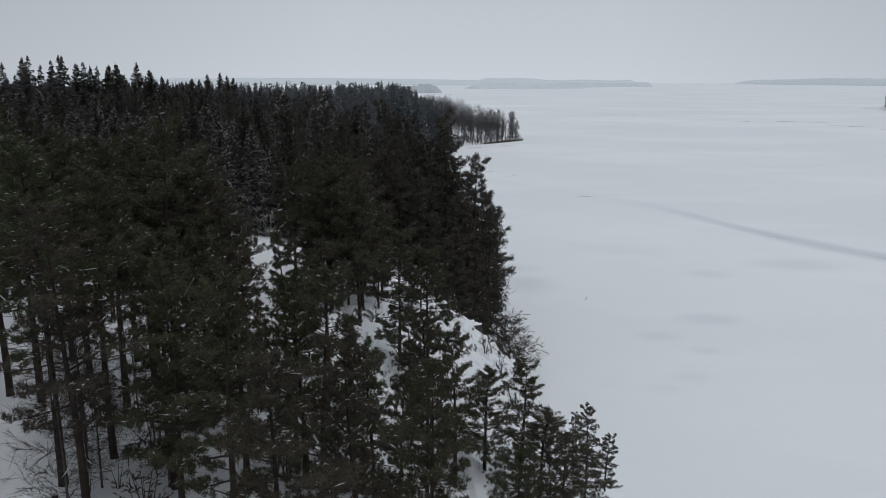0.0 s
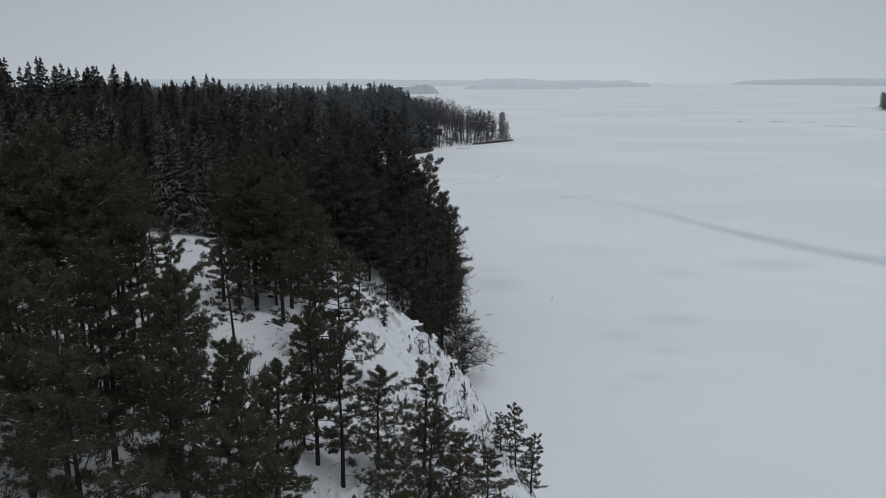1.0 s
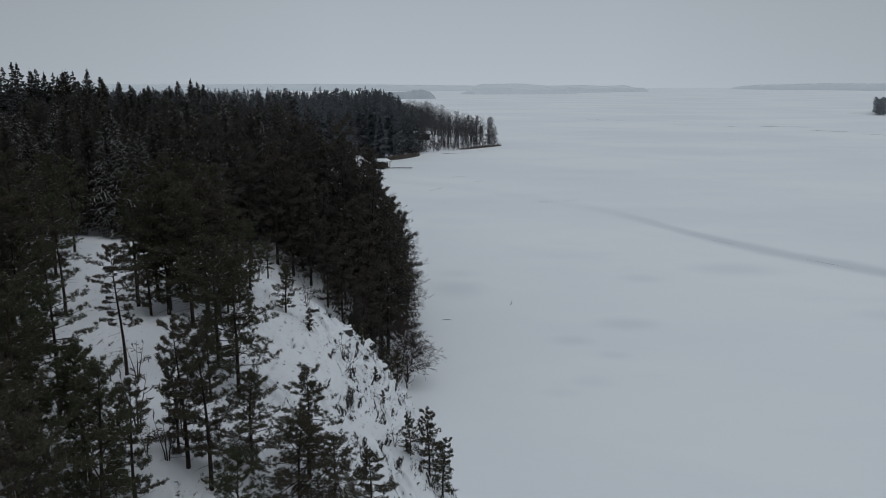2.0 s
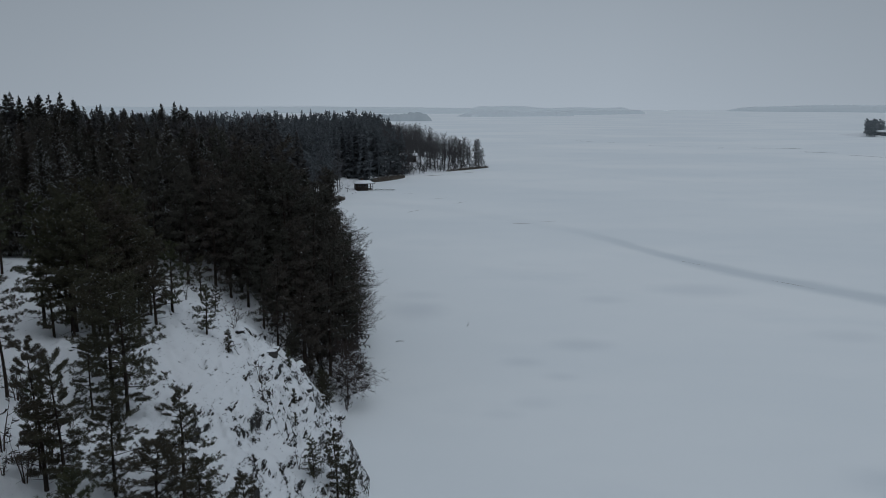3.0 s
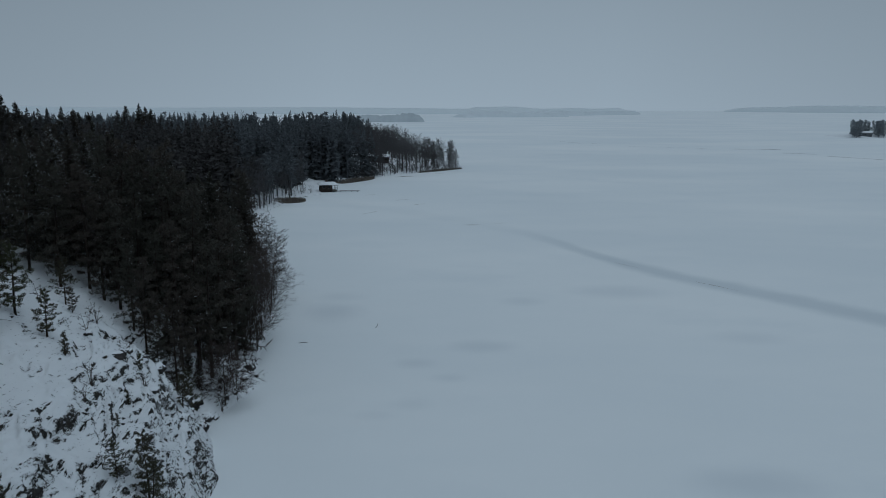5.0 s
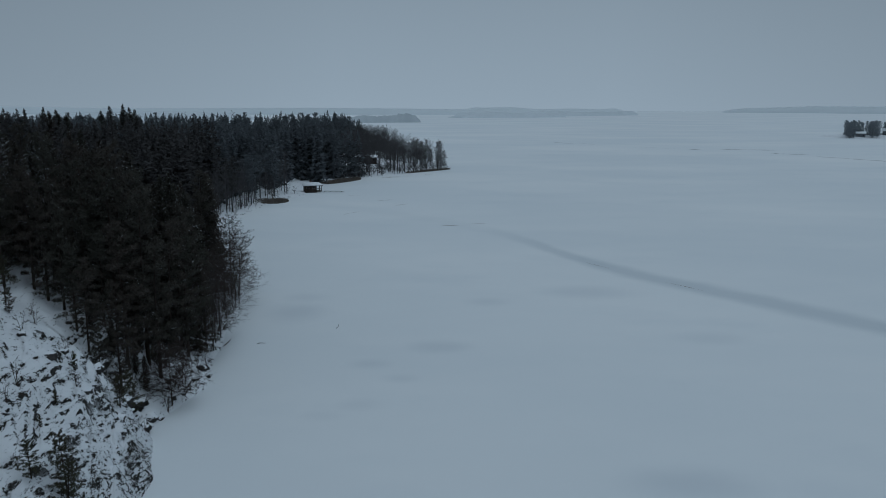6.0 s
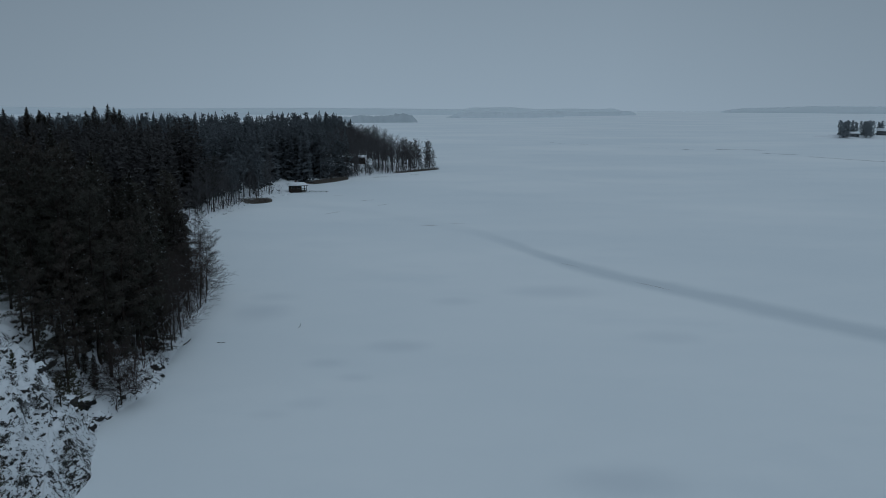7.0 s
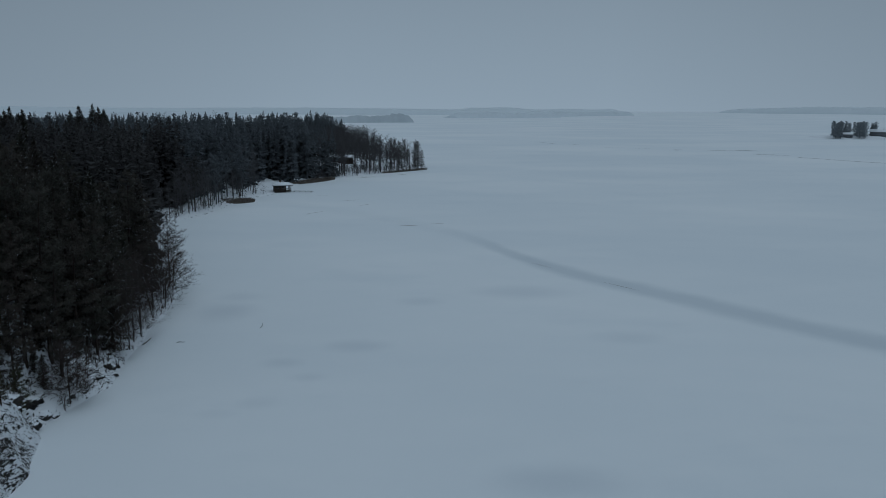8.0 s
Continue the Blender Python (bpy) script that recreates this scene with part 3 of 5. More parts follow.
def spruce_thing(parts, label, group=""):
    top = tagged(new("spruce_tree"), label, "spruce tree", group)
    part("trunk", parts[0], BARK_SPRUCE, top, smooth_shade=True)
    part("crown", parts[1], NEEDLE_SPRUCE, top)
    if parts[2].f:
        tagged(part("snow", parts[2], SNOW, top, "snow lying on the branches"), kind="stuff")
    return top


def bare_thing(name, parts, label, category, bark, group="", twigs=None):
    top = tagged(new(name), label, category, group)
    part("trunk", parts[0], bark, top, smooth_shade=True)
    part("crown", parts[1], twigs or TWIG, top, "bare twigs")
    return top


KINDS = {}


def plant(kind, x, y, size=1.0, turn=None, z=None, lean=(0, 0), rnd=random.Random(77)):
    """Stands a tree of a kind on the ground; the first of a kind is the one built, the rest are copies."""
    turn = rnd.uniform(0, 360) if turn is None else turn
    z = ground_z(x, y) if z is None else z
    m = pose(x, y, z - 0.08, lean[0], lean[1], turn) @ Matrix.Scale(size, 4)
    entry = KINDS[kind]
    if callable(entry[0]):
        KINDS[kind] = entry = [entry[0](), True]
        entry[0].matrix_basis = m
        return entry[0]
    ob, first = entry
    made = copy_thing(ob, pose(0, 0, 0))
    made.matrix_basis = m
    return made


PINE_LABEL = "slender Scots pine with dark green needles and a little snow"
SPRUCE_LABEL = "dark Norway spruce with drooping branches dusted with snow"
for k, (tall, bare, reach, limbs) in enumerate(((11.0, 0.28, 2.7, 40), (10.0, 0.18, 2.5, 42), (12.0, 0.36, 2.8, 40), (9.0, 0.10, 2.4, 42), (11.5, 0.40, 2.9, 38))):
    KINDS["pine_%d" % k] = [lambda k=k, tall=tall, bare=bare, reach=reach, limbs=limbs: pine_thing(pine_parts(100 + k, tall, bare, reach, limbs, 24, 34, 0.2, 7, 0.015, 0.165), PINE_LABEL, "pines on the crag"), False]
    KINDS["back_pine_%d" % k] = [lambda k=k, tall=tall, bare=bare, reach=reach, limbs=limbs: pine_thing(pine_parts(110 + k, tall, bare, reach, limbs, 18, 18, 0.2, 5, 0.022, 0.20), PINE_LABEL, "pines on the crag"), False]
for k, (tall, bare, reach) in enumerate(((12.0, 0.42, 2.7), (12.5, 0.48, 2.9), (11.5, 0.36, 2.8))):
    KINDS["grove_pine_%d" % k] = [lambda k=k, tall=tall, bare=bare, reach=reach: pine_thing(pine_parts(130 + k, tall, bare, reach, 48, 24, 32, 0.2, 7, 0.0145, 0.175), "tall pine with a long bare trunk and dark crown", "pines on the crag"), False]
KINDS["broad_pine_0"] = [lambda: pine_thing(pine_parts(150, 10.0, 0.12, 3.3, 54, 26, 34, 0.2, 7, 0.0165, 0.19), "broad dark pine on the snowy crag", "pines on the crag"), False]
KINDS["broad_pine_1"] = [lambda: pine_thing(pine_parts(151, 10.5, 0.22, 3.4, 48, 26, 34, 0.2, 7, 0.0165, 0.19), "broad dark pine with a bare lower trunk", "pines on the crag"), False]
for k, (tall, bare, reach, limbs) in enumerate(((5.5, 0.14, 1.6, 40), (4.5, 0.10, 1.4, 36), (6.0, 0.24, 1.8, 38))):
    KINDS["young_pine_%d" % k] = [lambda k=k, tall=tall, bare=bare, reach=reach, limbs=limbs: pine_thing(pine_parts(120 + k, tall, bare, reach, limbs, 14, 20, 0.08, 6, 0.017, 0.14), "young open-crowned pine growing out of a rock ledge", "young pines on the crag"), False]
for k, (tall, bare, reach) in enumerate(((17.0, 0.11, 3.6), (15.0, 0.09, 3.4), (16.0, 0.14, 3.5))):
    KINDS["tall_pine_%d" % k] = [lambda k=k, tall=tall, bare=bare, reach=reach: pine_thing(pine_parts(140 + k, tall, bare, reach, 54, 14, 14, 0.03, 6, 0.042, 0.34), "tall dense pine in the dark shore wood", "trees of the shore wood", NEEDLE_SPRUCE), False]
for k, (tall, reach) in enumerate(((18.0, 3.9), (16.0, 3.6), (20.0, 4.1), (14.0, 3.1))):
    KINDS["spruce_%d" % k] = [lambda k=k, tall=tall, reach=reach: spruce_thing(spruce_parts(160 + k, tall, reach, 0.50, 8, 9, 0.16), SPRUCE_LABEL, "spruces of the wood"), False]
for k, (tall, reach) in enumerate(((18.0, 3.9), (16.0, 3.6), (14.5, 3.3))):
    KINDS["snowy_spruce_%d" % k] = [lambda k=k, tall=tall, reach=reach: spruce_thing(spruce_parts(180 + k, tall, reach, 0.50, 8, 9, 0.9), "Norway spruce with branches whitened by snow", "spruces of the wood"), False]
for k, tall in enumerate((15.0, 13.0, 11.0)):
    KINDS["birch_%d" % k] = [lambda k=k, tall=tall: bare_thing("birch_tree", bare_parts(200 + k, tall, 44, 9, 9, 0.06, 0.32, 0.75, 0.65, 1, 1.5), "leafless grey birch with fine bare twigs", "birch tree", BARK_BIRCH, "leafless trees of the shore"), False]
for k, tall in enumerate((16.0, 14.0)):
    KINDS["shore_birch_%d" % k] = [lambda k=k, tall=tall: bare_thing("birch_tree", bare_parts(205 + k, tall, 26, 6, 6, 0.22, 0.29, 1.1, 0.9, 1, 3.2), "leafless grey birch on the far shore of the cove", "birch tree", HAZED_TWIG, "leafless trees of the far shore", HAZED_TWIG), False]
KINDS["alder_0"] = [lambda: bare_thing("alder_tree", bare_parts(210, 5.4, 60, 12, 12, 0.10, 0.60, 0.55, 0.8, 1, 1.2), "spreading leafless alder at the edge of the ice", "alder tree", BARK_SPRUCE), False]
KINDS["alder_1"] = [lambda: bare_thing("alder_tree", bare_parts(211, 9.5, 48, 10, 9, 0.04, 0.42, 0.6, 0.65, 2, 1.5), "leafless alder leaning over the ice", "alder tree", BARK_SPRUCE, "leafless trees of the shore"), False]
KINDS["shrub_0"] = [lambda: bare_thing("bare_shrub", bare_parts(212, 1.1, 12, 3, 4, 0.08, 0.5, 0.8, 0.7, 3, 1.6), "small leafless shrub poking through the snow", "shrub", TWIG, "shrubs on the crag"), False]
KINDS["bush_pine_0"] = [lambda: pine_thing(pine_parts(230, 1.9, 0.03, 0.5, 22, 5, 14, 0.0, 5, 0.02, 0.13), "bushy little pine on the snowy crag", "little pines on the crag"), False]

# ---- far shores, their mist painted into the colours ----
def ridge(name, x0, y0, x1, y1, tall, deep, material, seed, label, gap=5.0, rough=0.35):
    """A wooded shore far off: a long low mound whose crest is toothed by treetops."""
    rnd = random.Random(seed)
    a, b = Vector((x0, y0, 0)), Vector((x1, y1, 0))
    n = max(8, int((b - a).length / gap))
    side = (b - a).normalized().cross(Vector((0, 0, 1)))
    v, f = [], []
    def top_at(u):
        return tall * (0.80 + 0.13 * math.sin(u * 5 + seed) + 0.07 * math.sin(u * 17 + 2 * seed)) * math.sqrt(min(1.0, 14 * u, 14 * (1 - u)))

    for k in range(n + 1):
        u = k / n
        p = a.lerp(b, u)
        top = max(0.02, top_at(u) * (1 + rough * rnd.uniform(-0.5, 0.5)))
        w = rnd.uniform(-1, 1)
        v += [tuple(p + side * (deep * 0.5 + w) + Vector((0, 0, -1))), tuple(p + side * (deep * 0.46 + w) + Vector((0, 0, top * 0.93))), tuple(p + side * w + Vector((0, 0, top))), tuple(p - side * deep * 0.5 + Vector((0, 0, -1)))]
    for k in range(n):
        for r in range(3):
            i = k * 4 + r
            f += [(i, i + 1, i + 5), (i, i + 5, i + 4)]
    return tagged(new(name, mesh_of(name, v, f, [material])), label, "far shore", kind="structure")


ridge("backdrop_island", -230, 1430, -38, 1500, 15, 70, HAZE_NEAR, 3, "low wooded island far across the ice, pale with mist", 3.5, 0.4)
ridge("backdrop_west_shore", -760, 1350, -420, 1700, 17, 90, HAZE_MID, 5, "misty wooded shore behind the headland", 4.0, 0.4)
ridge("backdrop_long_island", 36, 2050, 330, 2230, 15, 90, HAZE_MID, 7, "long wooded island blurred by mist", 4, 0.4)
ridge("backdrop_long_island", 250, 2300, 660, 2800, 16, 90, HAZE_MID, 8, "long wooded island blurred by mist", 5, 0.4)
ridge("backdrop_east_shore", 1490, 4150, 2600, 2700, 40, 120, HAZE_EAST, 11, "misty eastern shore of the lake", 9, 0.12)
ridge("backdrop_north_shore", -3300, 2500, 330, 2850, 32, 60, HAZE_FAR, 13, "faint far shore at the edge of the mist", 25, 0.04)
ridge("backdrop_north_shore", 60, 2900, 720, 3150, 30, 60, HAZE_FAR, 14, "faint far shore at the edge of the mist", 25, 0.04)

# ---- the trees one by one ----
for kind, x, y, tall, own in (
        ("broad_pine_0", -8.3, 46.6, 8.6, 10.0), ("broad_pine_1", -6.4, 48.2, 8.8, 10.5), ("pine_0", -9.8, 48.6, 8.8, 11.0), ("pine_0", -7.3, 50.2, 8.4, 11.0), ("broad_pine_0", -1.8, 38.6, 7.6, 10.0),
        ("young_pine_0", -5.5, 52.4, 6.0, 5.5), ("young_pine_1", -5.8, 56.4, 5.4, 4.5), ("young_pine_1", -2.9, 55.4, 3.7, 4.5), ("bush_pine_0", -0.9, 54.0, 1.8, 1.9),
        ("pine_3", -1.45, 29.6, 6.6, 9.0), ("pine_4", -6.6, 35.9, 6.6, 11.5), ("pine_0", -7.7, 31.5, 7.4, 11.0),
        ("broad_pine_0", 2.0, 25.0, 5.0, 10.0),
        ("broad_pine_1", -4.1, 26.1, 5.4, 10.5), ("pine_3", -2.3, 26.2, 5.2, 9.0), 
        ("grove_pine_0", -13.6, 23.4, 11.6, 12.0), ("grove_pine_1", -12.8, 25.5, 10.7, 12.5), ("grove_pine_0", -14.3, 30.2, 11.3, 12.0), ("grove_pine_2", -14.1, 32.8, 11.2, 11.5), ("grove_pine_1", -15.6, 29.9, 11.2, 12.5), ("grove_pine_2", -18.6, 34.3, 11.0, 11.5),
        ("grove_pine_0", -17.5, 29.4, 11.8, 12.0), ("grove_pine_2", -19.6, 30.7, 11.8, 11.5), ("grove_pine_0", -12.1, 32.0, 10.2, 12.0), ("pine_2", -11.0, 33.4, 10.0, 12.0), ("grove_pine_2", -13.6, 39.6, 9.8, 11.5),
        ("grove_pine_1", -15.6, 34.5, 10.3, 12.5), ("grove_pine_2", -12.4, 31.2, 12.0, 11.5), ("broad_pine_0", -9.9, 23.7, 8.8, 10.0), ("pine_1", -7.7, 24.7, 8.6, 10.0), ("broad_pine_1", -6.4, 27.0, 7.0, 10.5), ("pine_0", -8.8, 21.4, 8.6, 11.0),
        ("pine_3", -9.4, 28.6, 7.6, 9.0), ("pine_0", -11.8, 36.4, 8.4, 11.0), ("pine_1", -9.8, 33.0, 8.0, 10.0), ("pine_1", -0.3, 29.0, 6.8, 10.0),
        ("pine_3", -4.6, 22.8, 8.4, 9.0), ("pine_0", -6.6, 19.6, 9.0, 11.0), ("pine_2", -11.4, 20.6, 10.4, 12.0), 
        ("pine_3", -4.6, 16.4, 8.4, 9.0), ("pine_3", -3.0, 19.2, 8.4, 9.0), ("pine_1", -1.0, 17.4, 8.8, 10.0), ("pine_3", -5.6, 24.8, 7.4, 9.0), ("pine_3", -10.6, 29.6, 8.0, 9.0), ("pine_3", -3.2, 24.8, 6.4, 9.0), ("pine_3", -1.2, 21.4, 8.0, 9.0), ("pine_1", -2.2, 30.6, 4.2, 10.0),
        ("young_pine_2", -8.0, 52.0, 6.6, 6.0), ("pine_2", -9.9, 51.0, 9.0, 12.0), ("bush_pine_0", 4.1, 52.9, 1.2, 1.9), ("bush_pine_0", 2.3, 59.6, 1.6, 1.9),
        ("bush_pine_0", 5.0, 49.0, 1.0, 1.9), ("young_pine_1", -4.4, 62.4, 2.2, 4.5), ("young_pine_2", -6.8, 66.0, 4.2, 6.0), ("young_pine_1", 5.0, 61.4, 3.0, 4.5), ("young_pine_0", 3.8, 66.2, 4.4, 5.5)):
    plant(kind, x, y, tall / own)
for kind, x, y, tall, own in (("broad_pine_1", -8.0, 45.6, 8.8, 10.5), ("broad_pine_1", -6.1, 44.4, 8.6, 10.5), ("broad_pine_1", -8.6, 50.2, 9.0, 10.5), ("broad_pine_0", -7.6, 53.2, 8.4, 10.0), ("broad_pine_0", -6.6, 51.4, 7.6, 10.0), ("pine_1", -9.2, 58.0, 7.6, 10.0), ("broad_pine_0", -9.4, 55.4, 8.2, 10.0), ("pine_0", -10.4, 46.8, 8.4, 11.0),
                              ("broad_pine_0", -18.6, 49.4, 8.4, 10.0), ("broad_pine_1", -17.4, 44.0, 7.8, 10.5), ("pine_2", -8.6, 58.8, 6.8, 12.0), ("pine_3", -7.2, 47.4, 5.4, 9.0), ("pine_3", -5.5, 49.6, 4.8, 9.0), ("pine_3", -8.9, 45.0, 5.6, 9.0), ("pine_3", -6.2, 53.4, 5.0, 9.0), ("broad_pine_0", -3.4, 40.4, 7.4, 10.0), ("pine_3", -2.6, 36.4, 4.4, 9.0)):
    plant(kind, x, y, tall / own)

# broad, low pines of the brow, wider than they would grow in the wood
for kind, x, y, tall, own, wide in (("pine_1", 2.9, 33.6, 5.7, 10.0, 1.3), ("broad_pine_0", 3.3, 29.4, 4.9, 10.0, 1.45), ("broad_pine_1", 4.5, 31.0, 4.0, 10.5, 1.35), ("broad_pine_0", 1.0, 30.6, 4.6, 10.0, 1.3), ("pine_3", 5.9, 33.2, 4.4, 9.0, 1.3), ("pine_3", 8.3, 45.6, 4.8, 9.0, 1.1), ("pine_3", 9.2, 44.0, 4.0, 9.0, 1.15), ("pine_3", 7.2, 43.6, 2.6, 9.0, 1.2)):
    plant(kind, x, y, tall / own).matrix_basis @= Matrix.Diagonal((wide, wide, 1, 1))

placed = []


def free(x, y, gap):
    for a, b in placed:
        if (a - x) ** 2 + (b - y) ** 2 < gap * gap:
            return False
    placed.append((x, y))
    return True


def shore_x(y):
    return float(np.interp(y, SHORE_Y, SHORE_X))


def in_clearing(x, y):
    return -20 < x < -14 and 58 < y < 69 or -16 < x < -12.5 and 44 < y < 58 or -14 < x < -3 and 55 < y < 68 or -8.5 < x < -3 and 39 < y < 55


rng = random.Random(5)
for ob in list(scene.collection.objects):
    if ob.parent is None and ob.name.startswith("pine_tree"):
        placed.append((ob.location.x, ob.location.y))

# pines of the plateau
for _ in range(5200):
    x, y = rng.uniform(-42, -7), rng.uniform(11, 66)
    if in_clearing(x, y) or (x > -9.5 and y > 28) or (y < 17 and x > -4) or (y > 34 and abs(x - 1.2 + 0.29 * y) < 1.9) or (y > 36 and abs(x - 7 + 0.385 * y) < 0.065 * y):
        continue
    grove = -22 < x < -10 and 17 < y < 40
    if not free(x, y, 7.0 if grove else (4.2 if y < 27 else (3.1 if y > 37 and x < -13 else 3.4))):
        continue
    kind, own = rng.choice((("pine_0", 11.0), ("pine_1", 10.0), ("pine_2", 12.0), ("pine_4", 11.5), ("pine_3", 9.0), ("pine_3", 9.0), ("young_pine_2", 6.0), ("young_pine_2", 6.0)))
    tall = rng.uniform(5.6, 8.6) * (0.75 if own == 6.0 else 1.0) * (1.0 if x > -24 else 1.3) * (1.3 if y > 37 else 1.0)
    if grove:
        kind, own, tall = rng.choice((("grove_pine_0", 12.0, 10.6), ("grove_pine_1", 12.5, 11.2), ("grove_pine_2", 11.5, 10.2)))
    if kind.startswith("pine") and y > 22:
        kind = "back_" + kind
    plant(kind, x, y, min(tall, (27.6 if grove else (24.0 if x < -14 and y > 37 else 23.4)) - ground_z(x, y)) / own, lean=(rng.uniform(-2, 2), rng.uniform(-2, 2)))

# trees of the dark shore wood, spaced closer at its edges
for kind, x, y, tall, own in (("tall_pine_0", 1.4, 76.6, 18.0, 17.0), ("tall_pine_1", -1.3, 78.0, 17.5, 15.0), ("spruce_1", -5.4, 86.8, 18.5, 16.0), ("spruce_0", -0.6, 96.0, 17.4, 18.0),
                              ("tall_pine_1", 1.0, 72.6, 14.0, 15.0), ("tall_pine_0", 3.0, 75.6, 14.5, 17.0), ("tall_pine_2", 3.6, 82.6, 14.0, 16.0), ("spruce_1", 3.4, 87.0, 13.0, 16.0), ("tall_pine_2", -1.4, 76.2, 15.0, 16.0), ("tall_pine_1", -4.0, 76.4, 14.0, 15.0), ("tall_pine_2", 2.6, 80.4, 15.0, 16.0), ("tall_pine_1", 1.8, 85.6, 14.5, 15.0), ("tall_pine_0", 0.6, 90.6, 15.0, 17.0), ("spruce_3", -1.0, 101.5, 12.0, 14.0)):
    placed.append((x, y))
    plant(kind, x, y, tall / own)
for kind, x, y, tall, own in (("tall_pine_1", -9.4, 70.4, 11.0, 15.0), ("tall_pine_2", -7.2, 71.6, 12.0, 16.0), ("tall_pine_1", -5.0, 72.6, 11.0, 15.0), ("tall_pine_1", -10.8, 72.6, 12.0, 15.0), ("tall_pine_1", -3.0, 73.2, 9.6, 15.0), ("tall_pine_2", -12.6, 71.0, 12.0, 16.0), ("tall_pine_1", -0.8, 72.0, 9.0, 15.0), ("tall_pine_1", -3.8, 70.4, 10.0, 15.0), ("tall_pine_1", -2.0, 68.9, 8.0, 15.0), ("tall_pine_2", -0.5, 67.9, 9.0, 16.0), ("tall_pine_1", 1.0, 66.6, 6.0, 15.0), ("tall_pine_1", -5.6, 71.0, 10.0, 15.0), ("tall_pine_2", 1.6, 69.4, 10.0, 16.0)):
    placed.append((x, y))
    plant(kind, x, y, tall / own)
for _ in range(7000):
    y = rng.uniform(64, 134)
    edge = shore_x(y)
    x = edge - 4.0 - (60 + edge) * rng.random() ** 1.25
    inland = edge - x
    if in_clearing(x, y) or (x < 1.5 and y < max(67.5, 74 - 0.5 * max(0, -4 - x))) or (inland < 3.5 and y < 74) or (x - 5.2) ** 2 + (y - 72.6) ** 2 < 18:
        continue
    if not free(x, y, 2.7 if (y < 84 or inland < 13) else 4.3):
        continue
    pick = rng.random()
    if inland < 16:
        kind, own, tall = rng.choice((("tall_pine_0", 17.0, 16.5), ("tall_pine_1", 15.0, 15.5), ("spruce_0", 18.0, 16.5), ("spruce_1", 16.0, 15.5), ("spruce_3", 14.0, 14.0), ("spruce_1", 16.0, 16.0)))
        tall *= rng.uniform(0.82, 1.12) * (0.8 if y > 112 else 1.0)
    elif y < 96 and x < -10 and pick < 0.75:
        kind, own = rng.choice((("snowy_spruce_0", 18.0), ("snowy_spruce_1", 16.0), ("snowy_spruce_2", 14.5)))
        tall = rng.uniform(11, 16)
    elif pick < 0.12:
        kind, own = rng.choice((("birch_0", 15.0), ("birch_1", 13.0)))
        tall = rng.uniform(12, 16)
    else:
        kind, own = rng.choice((("spruce_0", 18.0), ("spruce_1", 16.0), ("spruce_2", 20.0), ("spruce_3", 14.0), ("spruce_1", 16.0), ("tall_pine_0", 17.0)))
        tall = rng.uniform(12.5, 18.5) + 1.6 * float(smooth(14, 28, -x))
    tall *= 1 + 0.08 * float(waves(x, y, 45, 31))
    if not kind.endswith(("spruce_0", "spruce_1", "spruce_2", "spruce_3")):
        tall = min(tall, 28.0 - ground_z(x, y))
    plant(kind, x, y, min(tall, rng.uniform(25.0, 29.2) - ground_z(x, y)) / own)

# leafless trees along the water's edge
plant("alder_0", 5.2, 72.6, 1.2)
for kind, x, y, size in (("alder_1", 2.6, 97.5, 0.95), ("birch_1", 1.2, 100.8, 0.85), ("alder_1", 1.6, 104.2, 1.1), ("birch_2", 0.4, 107.4, 1.1), ("alder_1", 0.9, 110.6, 1.15), ("birch_1", -0.4, 113.8, 0.95),
                         ("alder_1", -0.2, 117.0, 1.1), ("birch_2", -1.8, 120.2, 1.1), ("alder_1", -2.0, 123.6, 1.05), ("birch_1", -4.2, 127.0, 0.95), ("birch_0", -8.4, 82.4, 1.05), ("birch_0", -12.6, 84.6, 1.1),
                         ("birch_1", -16.2, 88.2, 1.1), ("birch_1", 3.6, 88.6, 0.8), ("birch_0", -6.7, 87.0, 1.05), ("birch_2", 3.4, 93.0, 1.0), ("birch_2", 4.0, 90.2, 1.1), ("birch_2", 3.2, 95.8, 1.0)):
    plant(kind, x, y, size)
for k in range(34):
    y = 190 + 76 * (k + rng.random()) / 34
    plant(rng.choice(("shore_birch_0", "shore_birch_1")), shore_x(y) - rng.uniform(0.5, 9), y, rng.uniform(0.6, 1.0))
for k in range(60):
    y = 322 + 50 * (k + rng.random()) / 60
    plant(rng.choice(("shore_birch_0", "shore_birch_1")), shore_x(y) - rng.uniform(1.5, 16) * (1.0 if y < 366 else 0.45), y, rng.uniform(0.75, 1.0) * (1.0 if y < 360 else (0.85 if y < 368 else 0.6)))
for x, y, size in ((27.6, 380.0, 0.76), (26.2, 380.6, 0.7), (29.2, 378.6, 0.52), (20.0, 380.5, 0.74), (18.2, 379.8, 0.66), (22.6, 378.6, 0.48), (16.0, 378.0, 0.7)):
    plant("tall_pine_0", x, y, size)
for x, y in ((-5.4, 47.6), (1.9, 52.0), (2.8, 49.0), (-2.2, 60.2), (-6.3, 60.9), (3.6, 57.2), (-3.0, 63.8), (0.2, 62.4), (5.5, 64.8), (4.0, 62.8), (-4.8, 66.4), (6.2, 44.0), (2.0, 66.0), (31.0, 377.6), (29.6, 376.4)):
    plant("shrub_0", x, y, rng.uniform(0.8, 1.8))


